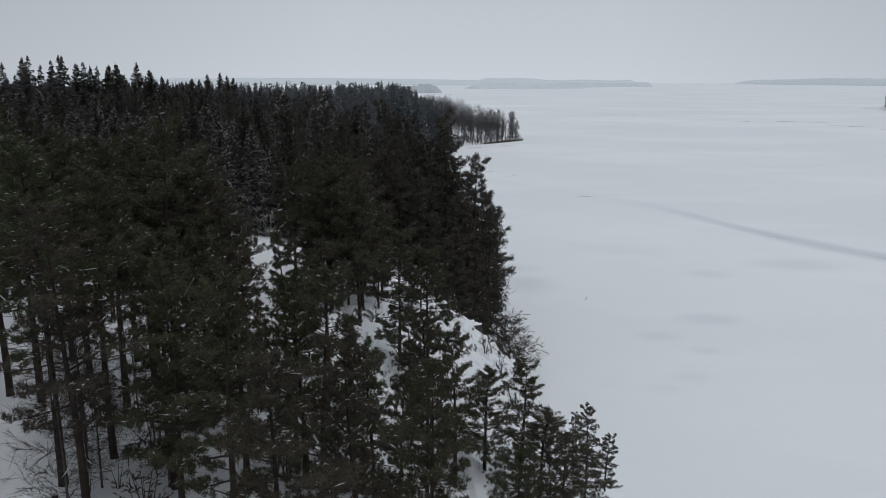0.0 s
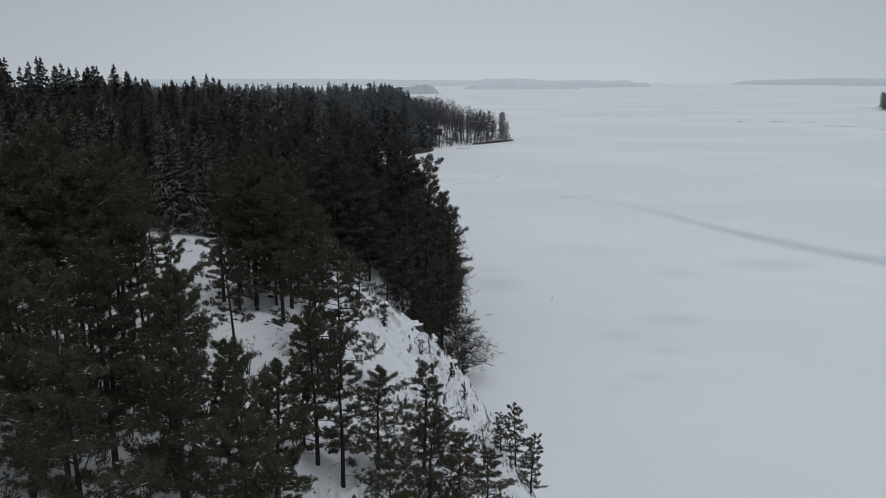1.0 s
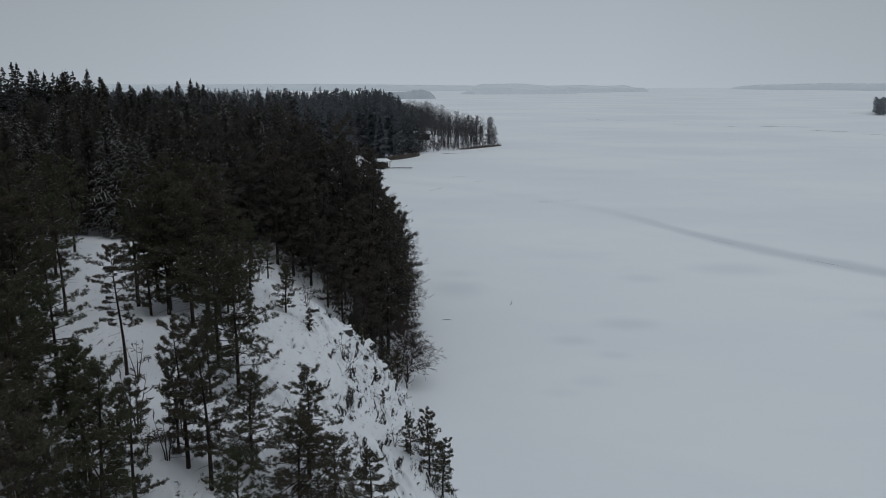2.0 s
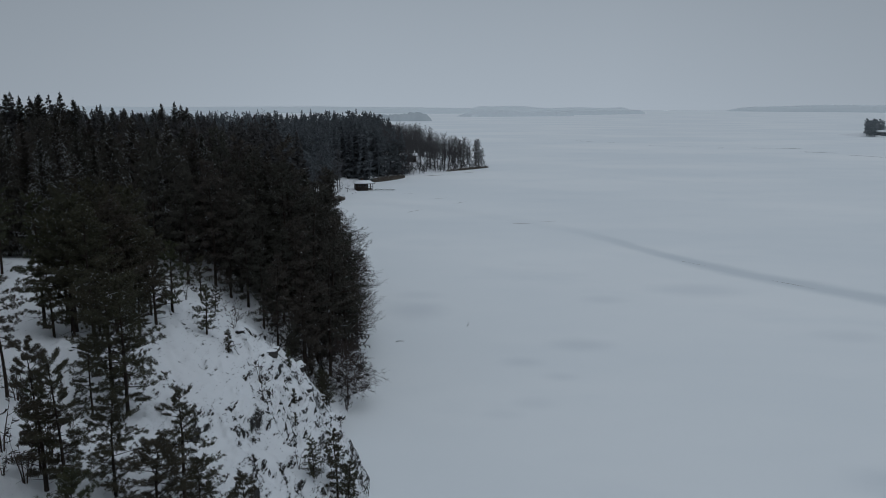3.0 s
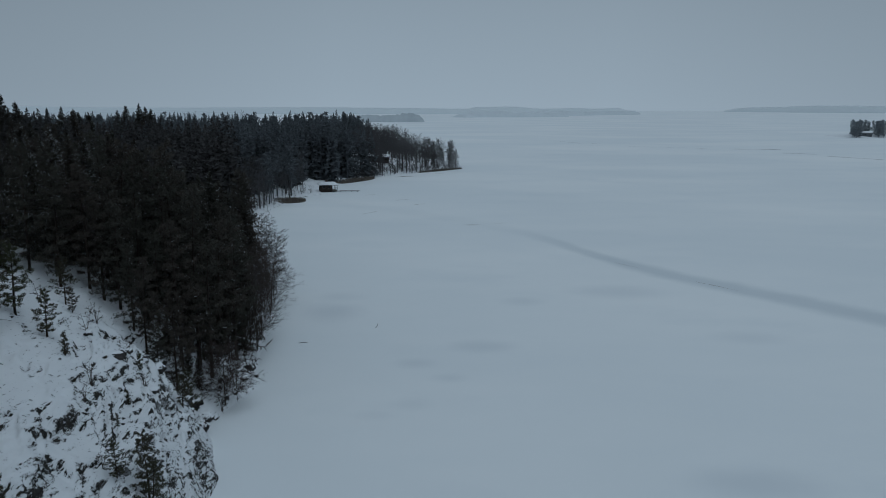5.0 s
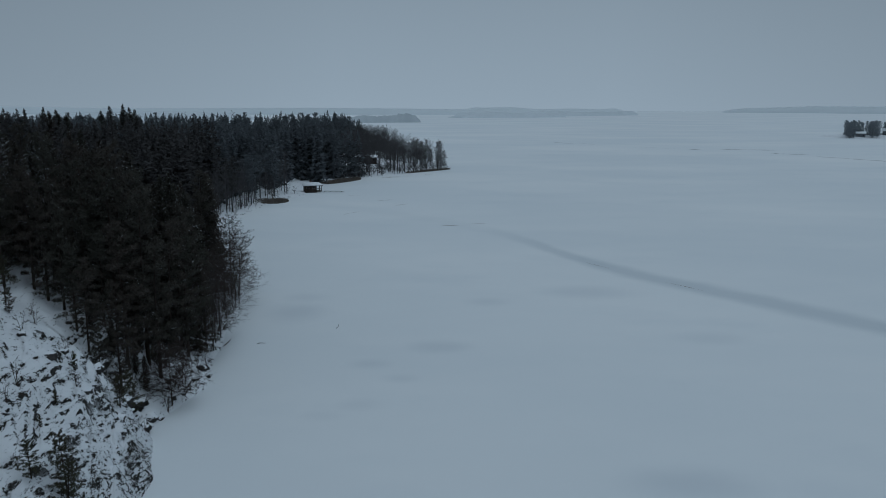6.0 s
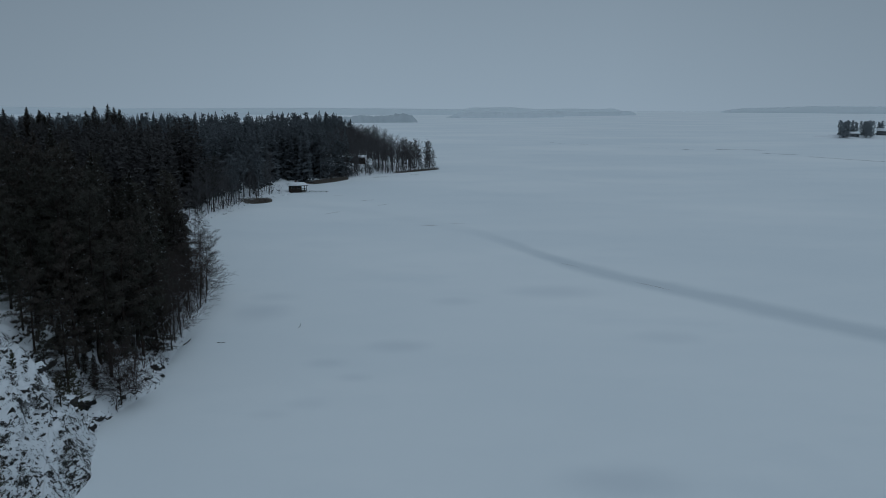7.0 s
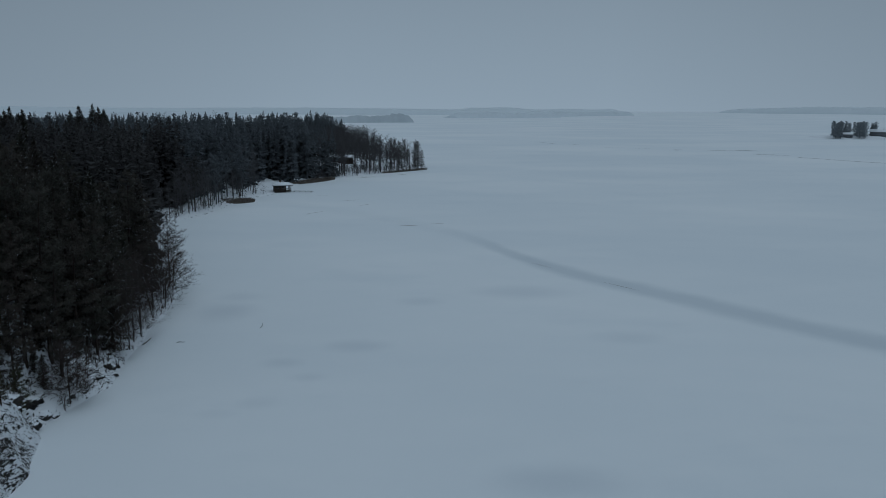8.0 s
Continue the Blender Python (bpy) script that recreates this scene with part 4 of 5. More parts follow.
for k in range(16):
    plant("spruce_3", rng.uniform(-3, 3.0), rng.uniform(70, 86), rng.uniform(0.16, 0.34))
for k in range(110):
    y = rng.uniform(66, 128)
    plant("shrub_0", shore_x(y) - rng.uniform(0.4, 8), y, rng.uniform(1.2, 2.6))
for k in range(30):
    plant("shrub_0", rng.uniform(-13, -2), rng.uniform(18, 36), rng.uniform(1.0, 2.4))
for k in range(9):
    x, y = rng.uniform(-17, -8), rng.uniform(20, 34)
    plant("birch_2", x, y, rng.uniform(0.4, 0.62))


# ---- woods too far off to count ----
def wood_stuff(name, protos, places, material, label, category):
    """Joins many copies of plain far trees into one object."""
    vs, fs, n = [], [], 0
    for which, x, y, z, size, turn in places:
        v, f = protos[which]
        c, s = math.cos(turn), math.sin(turn)
        w = np.empty_like(v)
        w[:, 0], w[:, 1], w[:, 2] = x + size * (v[:, 0] * c - v[:, 1] * s), y + size * (v[:, 0] * s + v[:, 1] * c), z + size * v[:, 2]
        vs.append(w)
        fs.append(f + n)
        n += len(v)
    return tagged(new(name, mesh_of(name, np.concatenate(vs), np.concatenate(fs), [material])), label, category, kind="stuff")


def joined(*geos):
    vs, fs, n = [], [], 0
    for g in geos:
        if not g.f:
            continue
        v, f = g.arrays()
        vs.append(v)
        fs.append(f + n)
        n += len(v)
    return np.concatenate(vs), np.concatenate(fs)


def far_spruce(seed, tall, reach):
    """A plain spruce for the far wood: tiers of drooping fronds round a stem."""
    rnd = random.Random(seed)
    g = Geo()
    g.tube([Vector((0, 0, -0.4)), Vector((0, 0, tall * 0.95))], [0.16, 0.03], 4)
    z = tall * 0.05
    while z < tall * 0.98:
        v = z / tall
        r = reach * min((1 - v) ** 0.68, 1.9 * (1 - v)) * (0.55 + 0.45 * min(1.0, v / 0.15)) + 0.1
        for k in range(7):
            a = rnd.uniform(0, 6.28)
            l = r * rnd.uniform(0.55, 1.2)
            p = Vector((0, 0, z + rnd.uniform(-0.4, 0.4)))
            tip = p + spin(a, -0.35 + 0.6 * v) * l
            side = Vector((-math.sin(a), math.cos(a), 0)) * (0.10 + 0.22 * l)
            mid = p.lerp(tip, 0.55) + Vector((0, 0, 0.12 * l))
            low = Vector((0, 0, -0.25 * l - 0.15))
            g.tri(p + Vector((0, 0, 0.2)), mid + side + low * 0.6, tip)
            g.tri(p + Vector((0, 0, 0.2)), tip, mid - side + low * 0.6)
            g.tri(mid, tip, p.lerp(tip, 0.7) + low)
        z += 0.85 * (1.15 - 0.78 * v)
    e = spin(seed, 0) * 0.16
    g.tri(Vector((0, 0, tall * 0.95)) - e, Vector((0, 0, tall * 0.95)) + e, Vector((0, 0, tall * 1.01)))
    return g


far_conifers = [joined(far_spruce(300 + k, tall, reach)) for k, (tall, reach) in enumerate(((18, 3.3), (16, 3.1), (20, 3.5), (17, 3.0)))]
far_conifers += [joined(*pine_parts(310 + k, 17, 0.28, 3.1, 24, 6, 5, 0.0, 4, 0.17, 0.75)[:2]) for k in range(2)]
far_conifers += [joined(*pine_parts(314, 18, 0.36, 2.9, 24, 7, 5, 0.0, 4, 0.17, 0.75)[:2])]
far_bare = [joined(*bare_parts(320 + k, 15, 24, 5, 6, 0.18, 0.32, 0.95, 0.9, 1, 3.6)) for k in range(3)]
near_list, bare_list, far_list = [], [], []
for _ in range(16000):
    y = 12 + 535 * rng.random()
    edge = shore_x(y)
    x = edge - 3 - 300 * rng.random() ** 1.3
    if y < 134 and x > -62 or y < 66 and x > -42 or x < -55 - 0.62 * y or (262 < y < 300 and edge - x < 12):
        continue
    if 330 < y < 376 and edge - x < 8 or -19 < x < 1 and 334 < y < 367 or -34 < x < -22 and 380 < y < 402 or (y > 330 and x > -22 and rng.random() < 0.05):
        continue
    if not free(x, y, 2.2 if y > 330 and x > -24 else 2.9 if edge - x < 32 else (4.4 if y < 260 else 5.6)):
        continue
    z = ground_z(x, y) - 0.1
    if y > 330 and x > -24:
        top = 20.0 - 4.5 * float(smooth(-12, 22, x)) - 0.02 * abs(y - 430)
        bare_list.append((rng.randrange(3), x, y, z, (top - z) / 15 * rng.uniform(0.75, 1.0), rng.uniform(0, 6.28)))
    elif rng.random() < 0.05:
        bare_list.append((rng.randrange(3), x, y, z, rng.uniform(0.8, 1.15), rng.uniform(0, 6.28)))
    elif 186 < y < 264 and edge - x < 11:
        if rng.random() < 0.6:
            (near_list if y < 230 else far_list).append((6, x, y, z, rng.uniform(0.75, 1.0), rng.uniform(0, 6.28)))
    else:
        which = rng.choice((0, 1, 2, 3)) if y < 230 else rng.choice((0, 1, 2, 3, 0, 1, 2, 3, 4))
        crown = 25.0 + rng.choice((-4.0, -2.6, -1.6, -0.6, 0.6, 2.0)) * rng.uniform(0.6, 1.0) + 0.8 * float(waves(x, y, 60, 33))
        crown += 7.0 * math.exp(-((x + 88) ** 2 / 620 + (y - 165) ** 2 / 2000)) + 3.2 * float(smooth(90, 130, -x)) * float(smooth(260, 200, y))
        if y > 300:
            crown += rng.choice((-4.0, -2.0, -1.0, 0.0, 0.4))
        crown -= 1.5 * float(smooth(430, 540, y)) + 2.0 * float(smooth(-45, -22, x)) * float(smooth(300, 400, y))
        size = min(1.6, max(0.5, (crown - z) / (18, 16, 20, 17, 17, 17)[which]))
        (near_list if y < 230 else far_list).append((which, x, y, z, size, rng.uniform(0, 6.28)))
# the tall spruces and pines that stand out of the wood's skyline: x, y, height of the tip over the ice
for which, x, y, tip in ((0, -86.4, 269.8, 30.4), (2, -82.6, 272.1, 31.0), (1, -79.6, 270.0, 29.8), (3, -77.0, 268.5, 29.2), (0, -88.6, 268.0, 28.8), (2, -86.0, 310.9, 27.7), (0, -89.0, 309.0, 26.4), (1, -74.3, 210.3, 28.1), (2, -66.0, 160.5, 32.4), (0, -69.6, 159.0, 32.2),
                         (3, -63.8, 161.5, 31.0), (1, -72.4, 161.0, 30.8), (2, -80.5, 171.0, 31.8), (2, -95.5, 243.0, 30.0), (0, -92.6, 245.0, 29.2), (1, -62.0, 182.0, 29.0), (3, -59.0, 184.0, 28.2), (2, -96.0, 172.0, 33.6), (0, -84.4, 172.6, 32.4), (3, -76.6, 171.4, 32.0),
                         (0, -69.1, 380.8, 25.9), (2, -74.9, 489.4, 27.6), (0, -73.6, 497.0, 25.8), (4, -73.7, 548.0, 25.4), (1, -68.0, 545.0, 25.0), (2, -49.1, 511.5, 28.0), (0, -44.2, 508.1, 26.9), (1, -39.5, 506.0, 25.6), (3, -51.5, 514.0, 26.0), (1, -33.0, 502.0, 24.2), (2, -27.0, 499.0, 22.6)):
    z = ground_z(x, y) - 0.1
    if y < 290:
        plant("spruce_%d" % which, x, y, (tip - z) / (18.0, 16.0, 20.0, 14.0)[which])
    else:
        far_list.append((which, x, y, z, (tip - z) / (18.2, 16.2, 20.2, 17.2, 17.0)[which], x))
scrub = [joined(*bare_parts(330 + k, 2.6, 14, 4, 3, 0.08, 0.5, 0.8, 0.7, 3, 6.0)) for k in range(3)]
scrub_list = []
for k in range(520):
    y = rng.choice((rng.uniform(150, 264), rng.uniform(318, 377), rng.uniform(318, 377)))
    x = shore_x(y) - 0.8 - 22 * rng.random() ** 1.5
    scrub_list.append((rng.randrange(3), x, y, ground_z(x, y) - 0.05, rng.uniform(0.6, 1.5), rng.uniform(0, 6.28)))
wood_stuff("undergrowth", scrub, scrub_list, HAZED_TWIG, "tangled leafless undergrowth along the shore of the cove", "undergrowth")
wood_stuff("spruce_wood", far_conifers, near_list, NEEDLE_COVE, "dark spruce and pine wood behind the cove", "wood")
wood_stuff("headland_wood", far_conifers, far_list, HAZED_NEEDLE, "dark conifer wood on the far headland", "wood")
wood_stuff("leafless_wood", far_bare, bare_list, HAZED_TWIG, "grey leafless birches and alders on the headland", "wood")


# ---- buildings, jetty, islet ----
def box(geo, x0, y0, z0, x1, y1, z1):
    n = len(geo.v)
    geo.v += [(x0, y0, z0), (x1, y0, z0), (x1, y1, z0), (x0, y1, z0), (x0, y0, z1), (x1, y0, z1), (x1, y1, z1), (x0, y1, z1)]
    for a, b, c, d in ((0, 3, 2, 1), (4, 5, 6, 7), (0, 1, 5, 4), (1, 2, 6, 5), (2, 3, 7, 6), (3, 0, 4, 7)):
        geo.f += [(n + a, n + b, n + c), (n + a, n + c, n + d)]


def boxed(name, bounds, material, parent, label=""):
    g = Geo()
    for b in bounds:
        box(g, *b)
    return part(name, g, material, parent, label)


def roof_geo(x0, y0, x1, y1, eave, crown, hip, thick):
    """A ridged or hipped roof slab with thickness."""
    g = Geo()
    ym = (y0 + y1) / 2
    for dz in (0, thick):
        g.v += [(x0, y0, eave + dz), (x1, y0, eave + dz), (x1, y1, eave + dz), (x0, y1, eave + dz), (x0 + hip, ym, crown + dz), (x1 - hip, ym, crown + dz)]
    top = [(0, 1, 5), (0, 5, 4), (1, 2, 5), (2, 3, 4), (2, 4, 5), (3, 0, 4)]
    g.f += [(a + 6, b + 6, c + 6) for a, b, c in top] + [(c, b, a) for a, b, c in top]
    for a, b in ((0, 1), (1, 2), (2, 3), (3, 0)):
        g.f += [(a, b, b + 6), (a, b + 6, a + 6)]
    return g


def house(name, x, y, z, turn, wide, deep, wall, rise, hip, label, category, windows=3, porch=0.0, chimney=True):
    """A low timber house with a snowy roof; the porch is open under the roof at its eastern end."""
    top = tagged(new(name), label, category)
    hx, hy = wide / 2, deep / 2
    # houses out on the islet get the timber with haze in its colour
    timber = TIMBER if y < 500 else MISTY_TIMBER
    e = hx - porch
    boxed("wall", [(-hx, -hy, -0.6, e, -hy + 0.16, wall)], timber, top)
    boxed("wall", [(-hx, hy - 0.16, -0.6, e, hy, wall)], timber, top)
    boxed("wall", [(-hx, -hy + 0.16, -0.6, -hx + 0.16, hy - 0.16, wall)], timber, top)
    boxed("wall", [(e - 0.16, -hy + 0.16, -0.6, e, hy - 0.16, wall)], timber, top)
    boxed("floor", [(-hx + 0.16, -hy + 0.16, -0.2, hx, hy - 0.16, 0.0)], PLANK, top)
    part("roof", roof_geo(-hx - 0.5, -hy - 0.5, hx + 0.5, hy + 0.5, wall, wall + rise, hip, 0.14), timber, top)
    part("snow", roof_geo(-hx - 0.52, -hy - 0.52, hx + 0.52, hy + 0.52, wall + 0.145, wall + rise + 0.15, hip, 0.13), SNOW, top, "thick snow on the roof")
    for k in range(windows):
        cx = -hx + (k + 0.5) * (wide - porch) / windows
        w = part("window", Geo_window(cx, -hy), PLANK, top)
        boxed("pane", [(cx - 0.42, -hy - 0.02, 1.0, cx + 0.42, -hy + 0.01, 1.75)], GLASS, w, "dark glass")
    if porch:
        for sx, sy in ((hx - 0.1, -hy + 0.1), (hx - 0.1, hy - 0.1), (e + 0.9, -hy + 0.1)):
            boxed("post", [(sx - 0.08, sy - 0.08, 0.0, sx + 0.08, sy + 0.08, wall)], timber, top)
        boxed("railing", [(e, -hy + 0.06, 0.85, hx, -hy + 0.12, 0.97), (e, -hy + 0.06, 0.4, hx, -hy + 0.12, 0.48)], timber, top)
        boxed("door", [(e - 0.02, -0.45, 0.02, e + 0.04, 0.45, 1.95)], PLANK, top)
    if chimney:
        c = boxed("chimney", [(-0.9, 0.2, wall + 0.2, -0.25, 0.85, wall + rise + 0.85)], BRICK, top)
        boxed("cap", [(-0.96, 0.14, wall + rise + 0.86, -0.19, 0.91, wall + rise + 0.98)], timber, c)
    top.matrix_basis = pose(x, y, z, 0, 0, turn)
    return top


def Geo_window(cx, face):
    g = Geo()
    for b in ((cx - 0.52, face - 0.05, 0.9, cx - 0.42, face + 0.02, 1.85), (cx + 0.42, face - 0.05, 0.9, cx + 0.52, face + 0.02, 1.85), (cx - 0.42, face - 0.05, 0.9, cx + 0.42, face + 0.02, 1.0), (cx - 0.42, face - 0.05, 1.75, cx + 0.42, face + 0.02, 1.85)):
        box(g, *b)
    return g


house("sauna_cabin", -16.6, 272.6, 0.5, 18, 5.9, 4.6, 1.9, 0.8, 1.2, "small dark timber lakeside sauna with a snowy hipped roof", "cabin", 2, 1.8)
house("shore_house", -9.0, 361.0, 4.3, 6, 13.5, 6.5, 2.3, 0.9, 0.0, "long dark house among bare trees with a snowy roof", "house", 5, 0.0)
house("shore_house", -28.0, 398.0, 5.6, 4, 8.0, 6.0, 2.3, 1.1, 0.0, "dark house in the wood with snow on its roof", "house", 4, 0.0)
house("shore_house", -48.5, 268.0, 4.0, 0, 7.5, 5.0, 2.5, 1.6, 0.0, "small house in the wood with a snowy gable roof", "house", 2, 0.0)

jetty = tagged(new("jetty"), "narrow weathered wooden jetty frozen into the ice", "jetty")
for k in range(17):
    boxed("plank", [(k * 0.42, -0.45, 0.36, k * 0.42 + 0.38, 0.45, 0.42)], PLANK, jetty)
for k in range(4):
    for sy in (-0.4, 0.4):
        boxed("post", [(k * 2.05 + 0.1, sy - 0.06, -0.5, k * 2.05 + 0.22, sy + 0.06, 0.36)], TIMBER, jetty)
jetty.matrix_basis = pose(-12.4, 272.4, 0, 0, 0, -4)

# the islet with its cottages
iv, if_ = grid(np.arange(0, 190, 3.0), np.arange(0, 80, 3.0), lambda x, y: -0.6 + 3.2 * smooth(0, 1, np.minimum(np.minimum(x, 190 - x) / 25, np.minimum(y, 78 - y) / 22)) + 0.3 * waves(x, y, 14, 21))
islet = tagged(new("islet", mesh_of("islet", iv, if_, [GROUND], smooth_shade=True)), "low snowy islet with pines out on the ice", "islet", kind="structure")
islet.location = (410, 752, 0)
# Haze is put into needle and trunk colours; extra crown snow lightens them too.
KINDS["islet_pine_0"] = [lambda: pine_thing(pine_parts(240, 15, 0.10, 4.0, 40, 9, 8, 0.4, 6, 0.12, 0.62), "broad pine on the islet, paled by haze in its colour and added snow", "pines of the islet", MISTY_NEEDLE, MISTY_TIMBER), False]
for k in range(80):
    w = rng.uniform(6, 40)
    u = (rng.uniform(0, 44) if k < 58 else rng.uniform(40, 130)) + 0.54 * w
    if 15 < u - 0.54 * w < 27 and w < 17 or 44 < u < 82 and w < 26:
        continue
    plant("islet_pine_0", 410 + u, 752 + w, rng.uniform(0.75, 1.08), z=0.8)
house("cottage", 433.5, 768, 1.6, -25, 11.0, 7.0, 2.8, 1.8, 0.0, "small cottage with a snowy roof on the islet", "cottage", 3, 0.0)
house("cottage", 473, 773, 2.0, -25, 24.0, 10.0, 4.6, 2.6, 0.0, "large dark cottage with a snowy roof on the islet", "cottage", 6, 0.0)


# ---- boulders, reeds, driftwood, cracks ----
def boulder_geo(seed, rx, ry, rz, n=3, ragged=1.0):
    rnd = random.Random(seed)
    bm = bmesh.new()
    bmesh.ops.create_icosphere(bm, subdivisions=n, radius=1.0)
    off = Vector((rnd.uniform(0, 50), rnd.uniform(0, 50), rnd.uniform(0, 50)))
    g = Geo()
    for v in bm.verts:
        d = 1.0 + 0.6 * noise.noise(v.co * 1.1 + off) + 0.35 * ragged * noise.noise(v.co * 2.7 + off) + 0.15 * ragged * noise.noise(v.co * 6.0 + off)
        c = v.co * d
        g.v.append((c.x * rx, c.y * ry, c.z * rz))
    g.f = [tuple(v.index for v in f.verts) for f in bm.faces]
    bm.free()
    return g


def boulder(x, y, rx, ry, rz, turn, seed, sink=0.3, snowy=True):
    top = tagged(new("boulder"), "dark lichened boulder capped with snow" if snowy else "dark bare rock ledge breaking out of the snow", "boulder", "boulders of the crag and shore")
    part("stone", boulder_geo(seed, rx, ry, rz, 3, 1.0 if snowy else 1.9), ROCK if snowy else WET_ROCK, top)
    if snowy:
        cap = boulder_geo(seed, rx, ry, rz, 3)
        cap.v = [(a * 0.97, b * 0.97, c + 0.07) if c > 0.2 * rz else (a * 0.5, b * 0.5, 0.0) for a, b, c in cap.v]
        part("snow", cap, SNOW, top, "cushion of snow", True)
    top.matrix_basis = pose(x, y, max(0.0, ground_z(x, y)) - sink * rz, 0, 0, turn) @ Matrix.Scale(0.68 if snowy else 0.8, 4)
    return top


for k, (x, y, rx, ry, rz, turn) in enumerate(((4.4, 69.0, 1.2, 1.0, 1.0, 70), (3.4, 67.6, 1.4, 1.0, 1.2, 110), (4.6, 66.2, 1.3, 0.9, 1.2, 40), (2.8, 70.0, 1.2, 0.9, 0.9, 10),
                                              (3.6, 65.0, 1.5, 0.9, 1.1, 65), (2.3, 63.2, 0.9, 0.7, 0.7, 30), (5.6, 78.8, 1.1, 0.7, 0.6, 95), (5.0, 82.2, 1.2, 0.8, 0.6, 60), (1.2, 57.6, 0.9, 0.6, 0.5, 25),
                                              (3.6, 90.0, 1.0, 0.6, 0.5, 100), (2.6, 96.6, 0.8, 0.6, 0.5, 80), (-7.0, 43.2, 1.5, 0.8, 0.7, 15), (1.6, 66.4, 1.0, 0.8, 0.8, 15), (0.2, 68.6, 1.1, 0.8, 0.8, 75), (5.6, 60.0, 0.7, 0.5, 0.5, 75),
                                              (4.2, 57.6, 0.6, 0.4, 0.4, 15), (-1.3, 58.6, 0.6, 0.4, 0.35, 15), (0.9, 60.4, 0.7, 0.5, 0.4, 45), (-12.2, 56.6, 1.1, 0.7, 0.5, 5), (-14.0, 22.4, 0.9, 0.6, 0.6, 5))):
    boulder(x, y, rx, ry, rz, turn, 400 + k)
ledge = random.Random(64)
for k in range(20):
    y = ledge.uniform(62, 86)
    r = ledge.uniform(0.35, 0.9)
    boulder(shore_x(y) - ledge.uniform(0.1, 2.6), y, r, r * 0.75, r * 0.7, ledge.uniform(0, 180), 660 + k, 0.3, ledge.random() < 0.5)
for k in range(26):
    y = 200 + 66 * (k + rng.random()) / 26
    s = rng.uniform(0.4, 1.0)
    boulder(shore_x(y) + rng.uniform(-0.5, 0.5), y, s, s * 0.8, s * 0.6, rng.uniform(0, 180), 470 + k)


def reeds(x, y, half, deep, count, turn, label):
    """A bed of dry reeds standing out of the ice."""
    g = Geo()
    rnd = random.Random(int(x * 10 + y))
    for _ in range(count):
        a, r = rnd.uniform(0, 6.28), math.sqrt(rnd.random())
        p = Vector((half * r * math.cos(a), deep * r * math.sin(a), 0))
        q = p + Vector((rnd.uniform(-0.3, 0.3), rnd.uniform(-0.3, 0.3), rnd.uniform(0.5, 1.3)))
        e = any_way(rnd) * 0.05
        g.tri(p - e, p + e, q)
    v, f = g.arrays()
    ob = tagged(new("reed_bed", mesh_of("reed_bed", v, f, [REED])), label, "reeds", kind="stuff")
    ob.matrix_basis = pose(x, y, 0.0, 0, 0, turn)
    return ob


reeds(-24.6, 243.0, 5.5, 5.0, 5200, 20, "dry brown reed bed at the edge of the ice")
reeds(-12.2, 311.0, 3.6, 14.0, 9000, -28, "dry brown reed bed along the low shore")
reeds(22.0, 362.5, 16.0, 1.2, 3500, 50, "thin fringe of dry reeds round the headland")


def stick(name, pts, radius, label, category, material=BARK_SPRUCE):
    g = Geo()
    g.tube([Vector(p) for p in pts], [radius * (1 - 0.5 * k / (len(pts) - 1)) for k in range(len(pts))], 6)
    v, f = g.arrays()
    return tagged(new(name, mesh_of(name, v, f, [material])), label, category)


stick("log", [(4.4, 93.2, 0.1), (4.55, 94.1, 0.14), (4.7, 95.2, 0.3)], 0.08, "dark driftwood log frozen in at the shore", "log")
stick("fallen_branch", [(8.4, 94.3, 0.05), (8.8, 94.5, 0.09), (9.2, 94.45, 0.06), (9.4, 94.6, 0.04)], 0.04, "dark fallen branch lying on the ice", "branch")
stick("fallen_branch", [(17.6, 101.4, 0.05), (17.8, 101.8, 0.25), (17.75, 102.2, 0.45)], 0.035, "short stick standing in the ice", "branch")
stick("fallen_log", [(-2.9, 46.2, ground_z(-2.9, 46.2) + 0.10), (-1.9, 46.0, ground_z(-1.9, 46.0) + 0.08), (-0.9, 45.8, ground_z(-0.9, 45.8) + 0.02)], 0.045, "thin fallen trunk half buried in snow", "log")


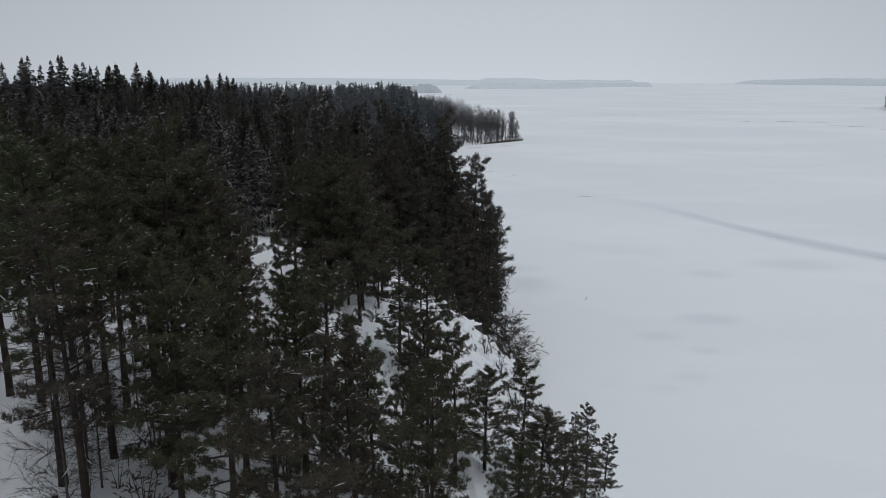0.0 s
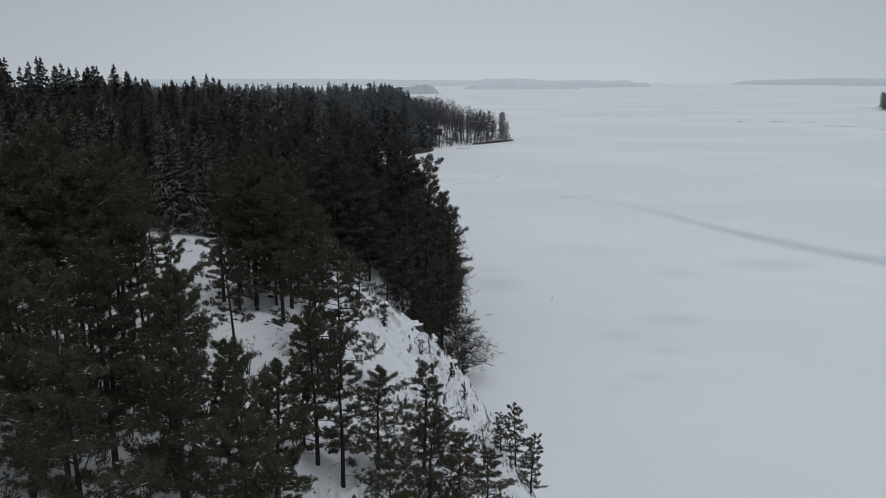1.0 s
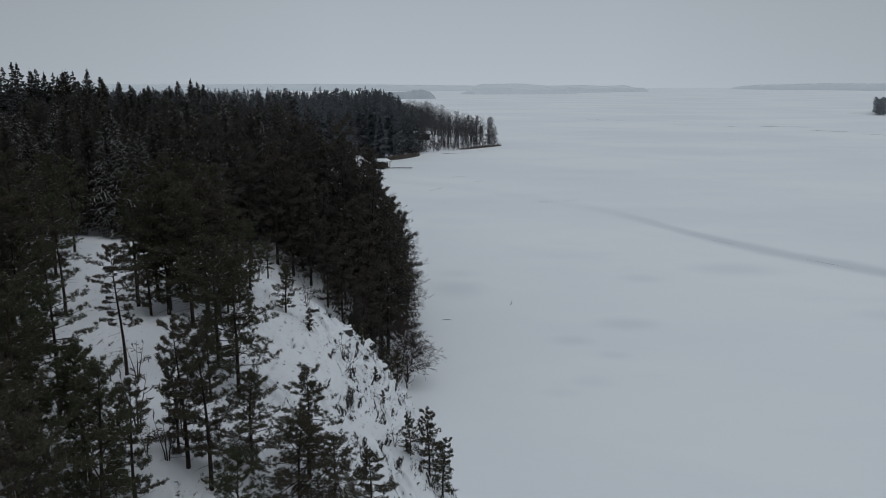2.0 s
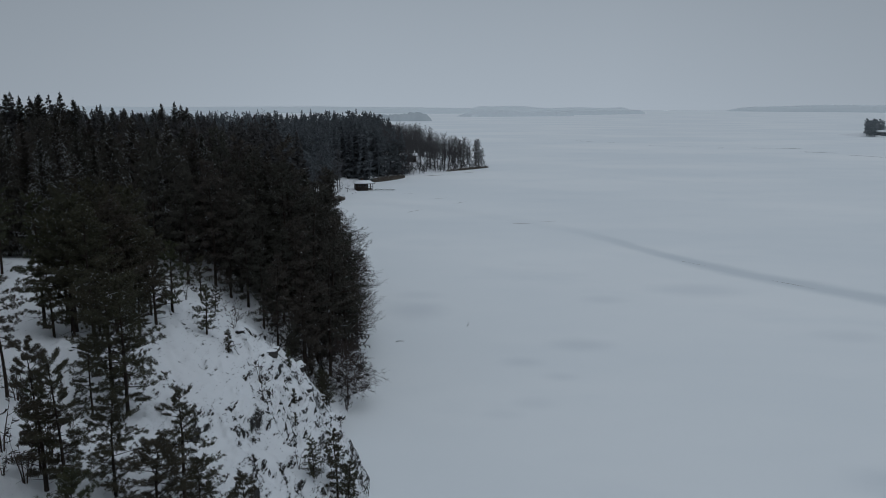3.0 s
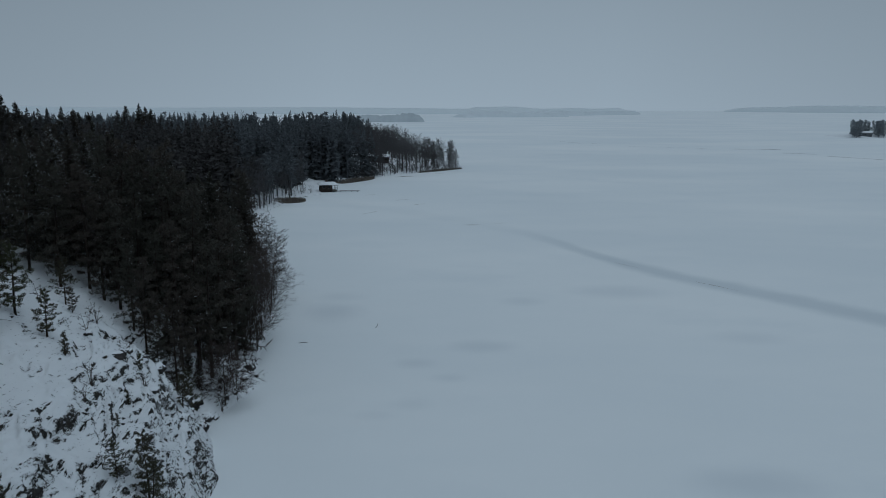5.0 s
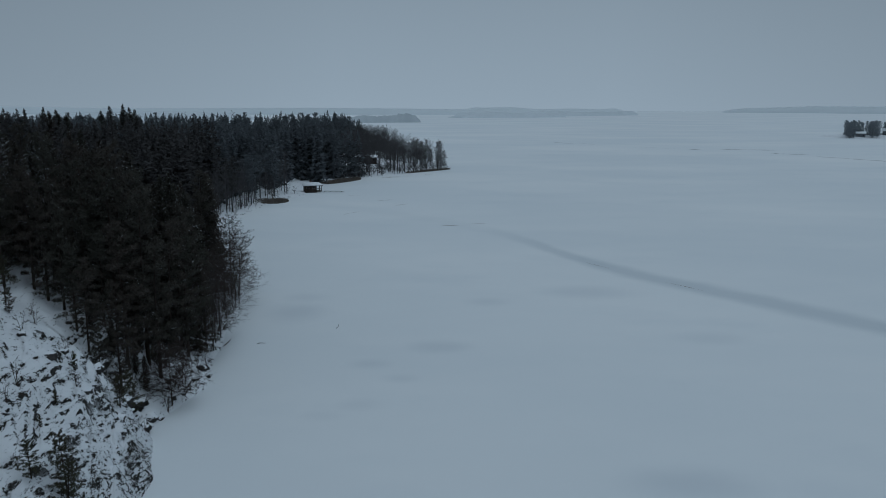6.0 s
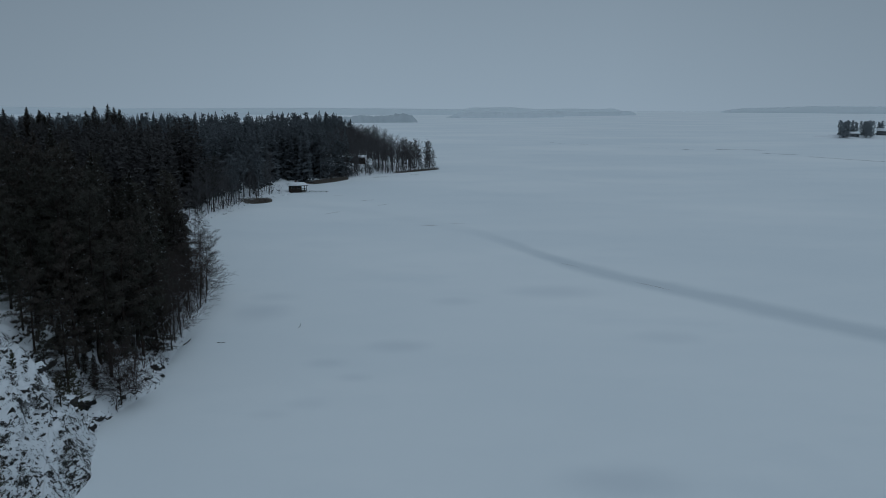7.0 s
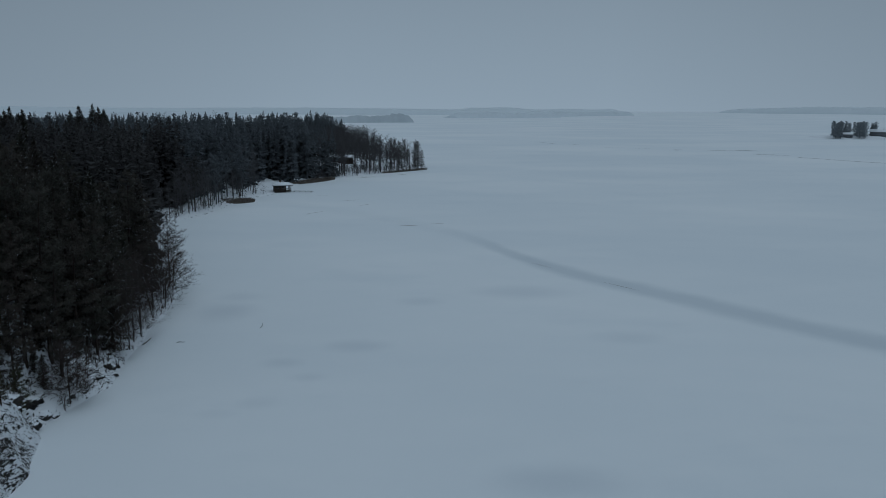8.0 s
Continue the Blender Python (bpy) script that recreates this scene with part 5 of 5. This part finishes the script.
def crack(pts, wide, seed, label, material):
    """A ragged crack or windrow on the ice: a thin uneven strip just above the snow."""
    rnd = random.Random(seed)
    g = Geo()
    rows = []
    for a, b in zip(pts[:-1], pts[1:]):
        n = max(2, int((Vector(b) - Vector(a)).length / 1.5))
        rows += [Vector(a).lerp(Vector(b), k / n) for k in range(n)]
    rows.append(Vector(pts[-1]))
    for k, p in enumerate(rows):
        w = wide * rnd.uniform(0.15, 1.0) * min(1.0, 0.15 + k / 3, 0.15 + (len(rows) - 1 - k) / 3)
        o = rnd.uniform(-0.5, 0.5) * wide
        g.v += [(p.x, p.y + o - w, 0.012), (p.x, p.y + o + w, 0.012)]
    for k in range(len(rows) - 1):
        i = k * 2
        g.f += [(i, i + 2, i + 3), (i, i + 3, i + 1)]
    v, f = g.arrays()
    return tagged(new("ice_crack", mesh_of("ice_crack", v, f, [material])), label, "ice crack", "cracks in the ice")


DARK, PALE = "dark open crack in the lake ice", "brownish litter blown along a crack in the ice"
for k, (pts, wide) in enumerate(([[(203, 558, 0), (212, 557, 0)], 2.2], [[(226, 558, 0), (246, 554, 0), (262, 550, 0)], 2.3], [[(243, 512, 0), (262, 498, 0)], 2.3], [[(258, 481, 0), (268, 462, 0), (280, 438, 0), (292, 424, 0)], 2.4], [[(290, 420, 0), (318, 392, 0)], 1.5],
                                 [[(120, 667, 0), (133, 640, 0)], 1.6], [[(140, 640, 0), (150, 624, 0)], 0.8], [[(160, 590, 0), (200, 570, 0)], 0.4])):
    crack(pts, wide, 500 + k, DARK, SLUSH)
for k, (pts, wide) in enumerate(([[(31.0, 195.6, 0), (35.4, 195.4, 0)], 0.8], [[(38.5, 198.0, 0), (42.2, 199.0, 0)], 0.7], [[(2.6, 215.0, 0), (6.4, 221.5, 0)], 0.5], [[(9.0, 247.0, 0), (13.4, 250.2, 0)], 0.9], [[(3.0, 330.5, 0), (11.0, 334.4, 0)], 1.6],
                                 [[(20.0, 345.0, 0), (24.0, 346.4, 0)], 1.3], [[(-2.2, 262.4, 0), (1.6, 262.2, 0)], 0.6], [[(60.0, 147.6, 0), (63.5, 143.0, 0)], 0.2], [[(71.0, 131.0, 0), (76.0, 124.5, 0)], 0.22], [[(15.6, 235.0, 0), (19.5, 240.0, 0)], 0.4])):
    crack(pts, wide, 520 + k, PALE, LITTER)
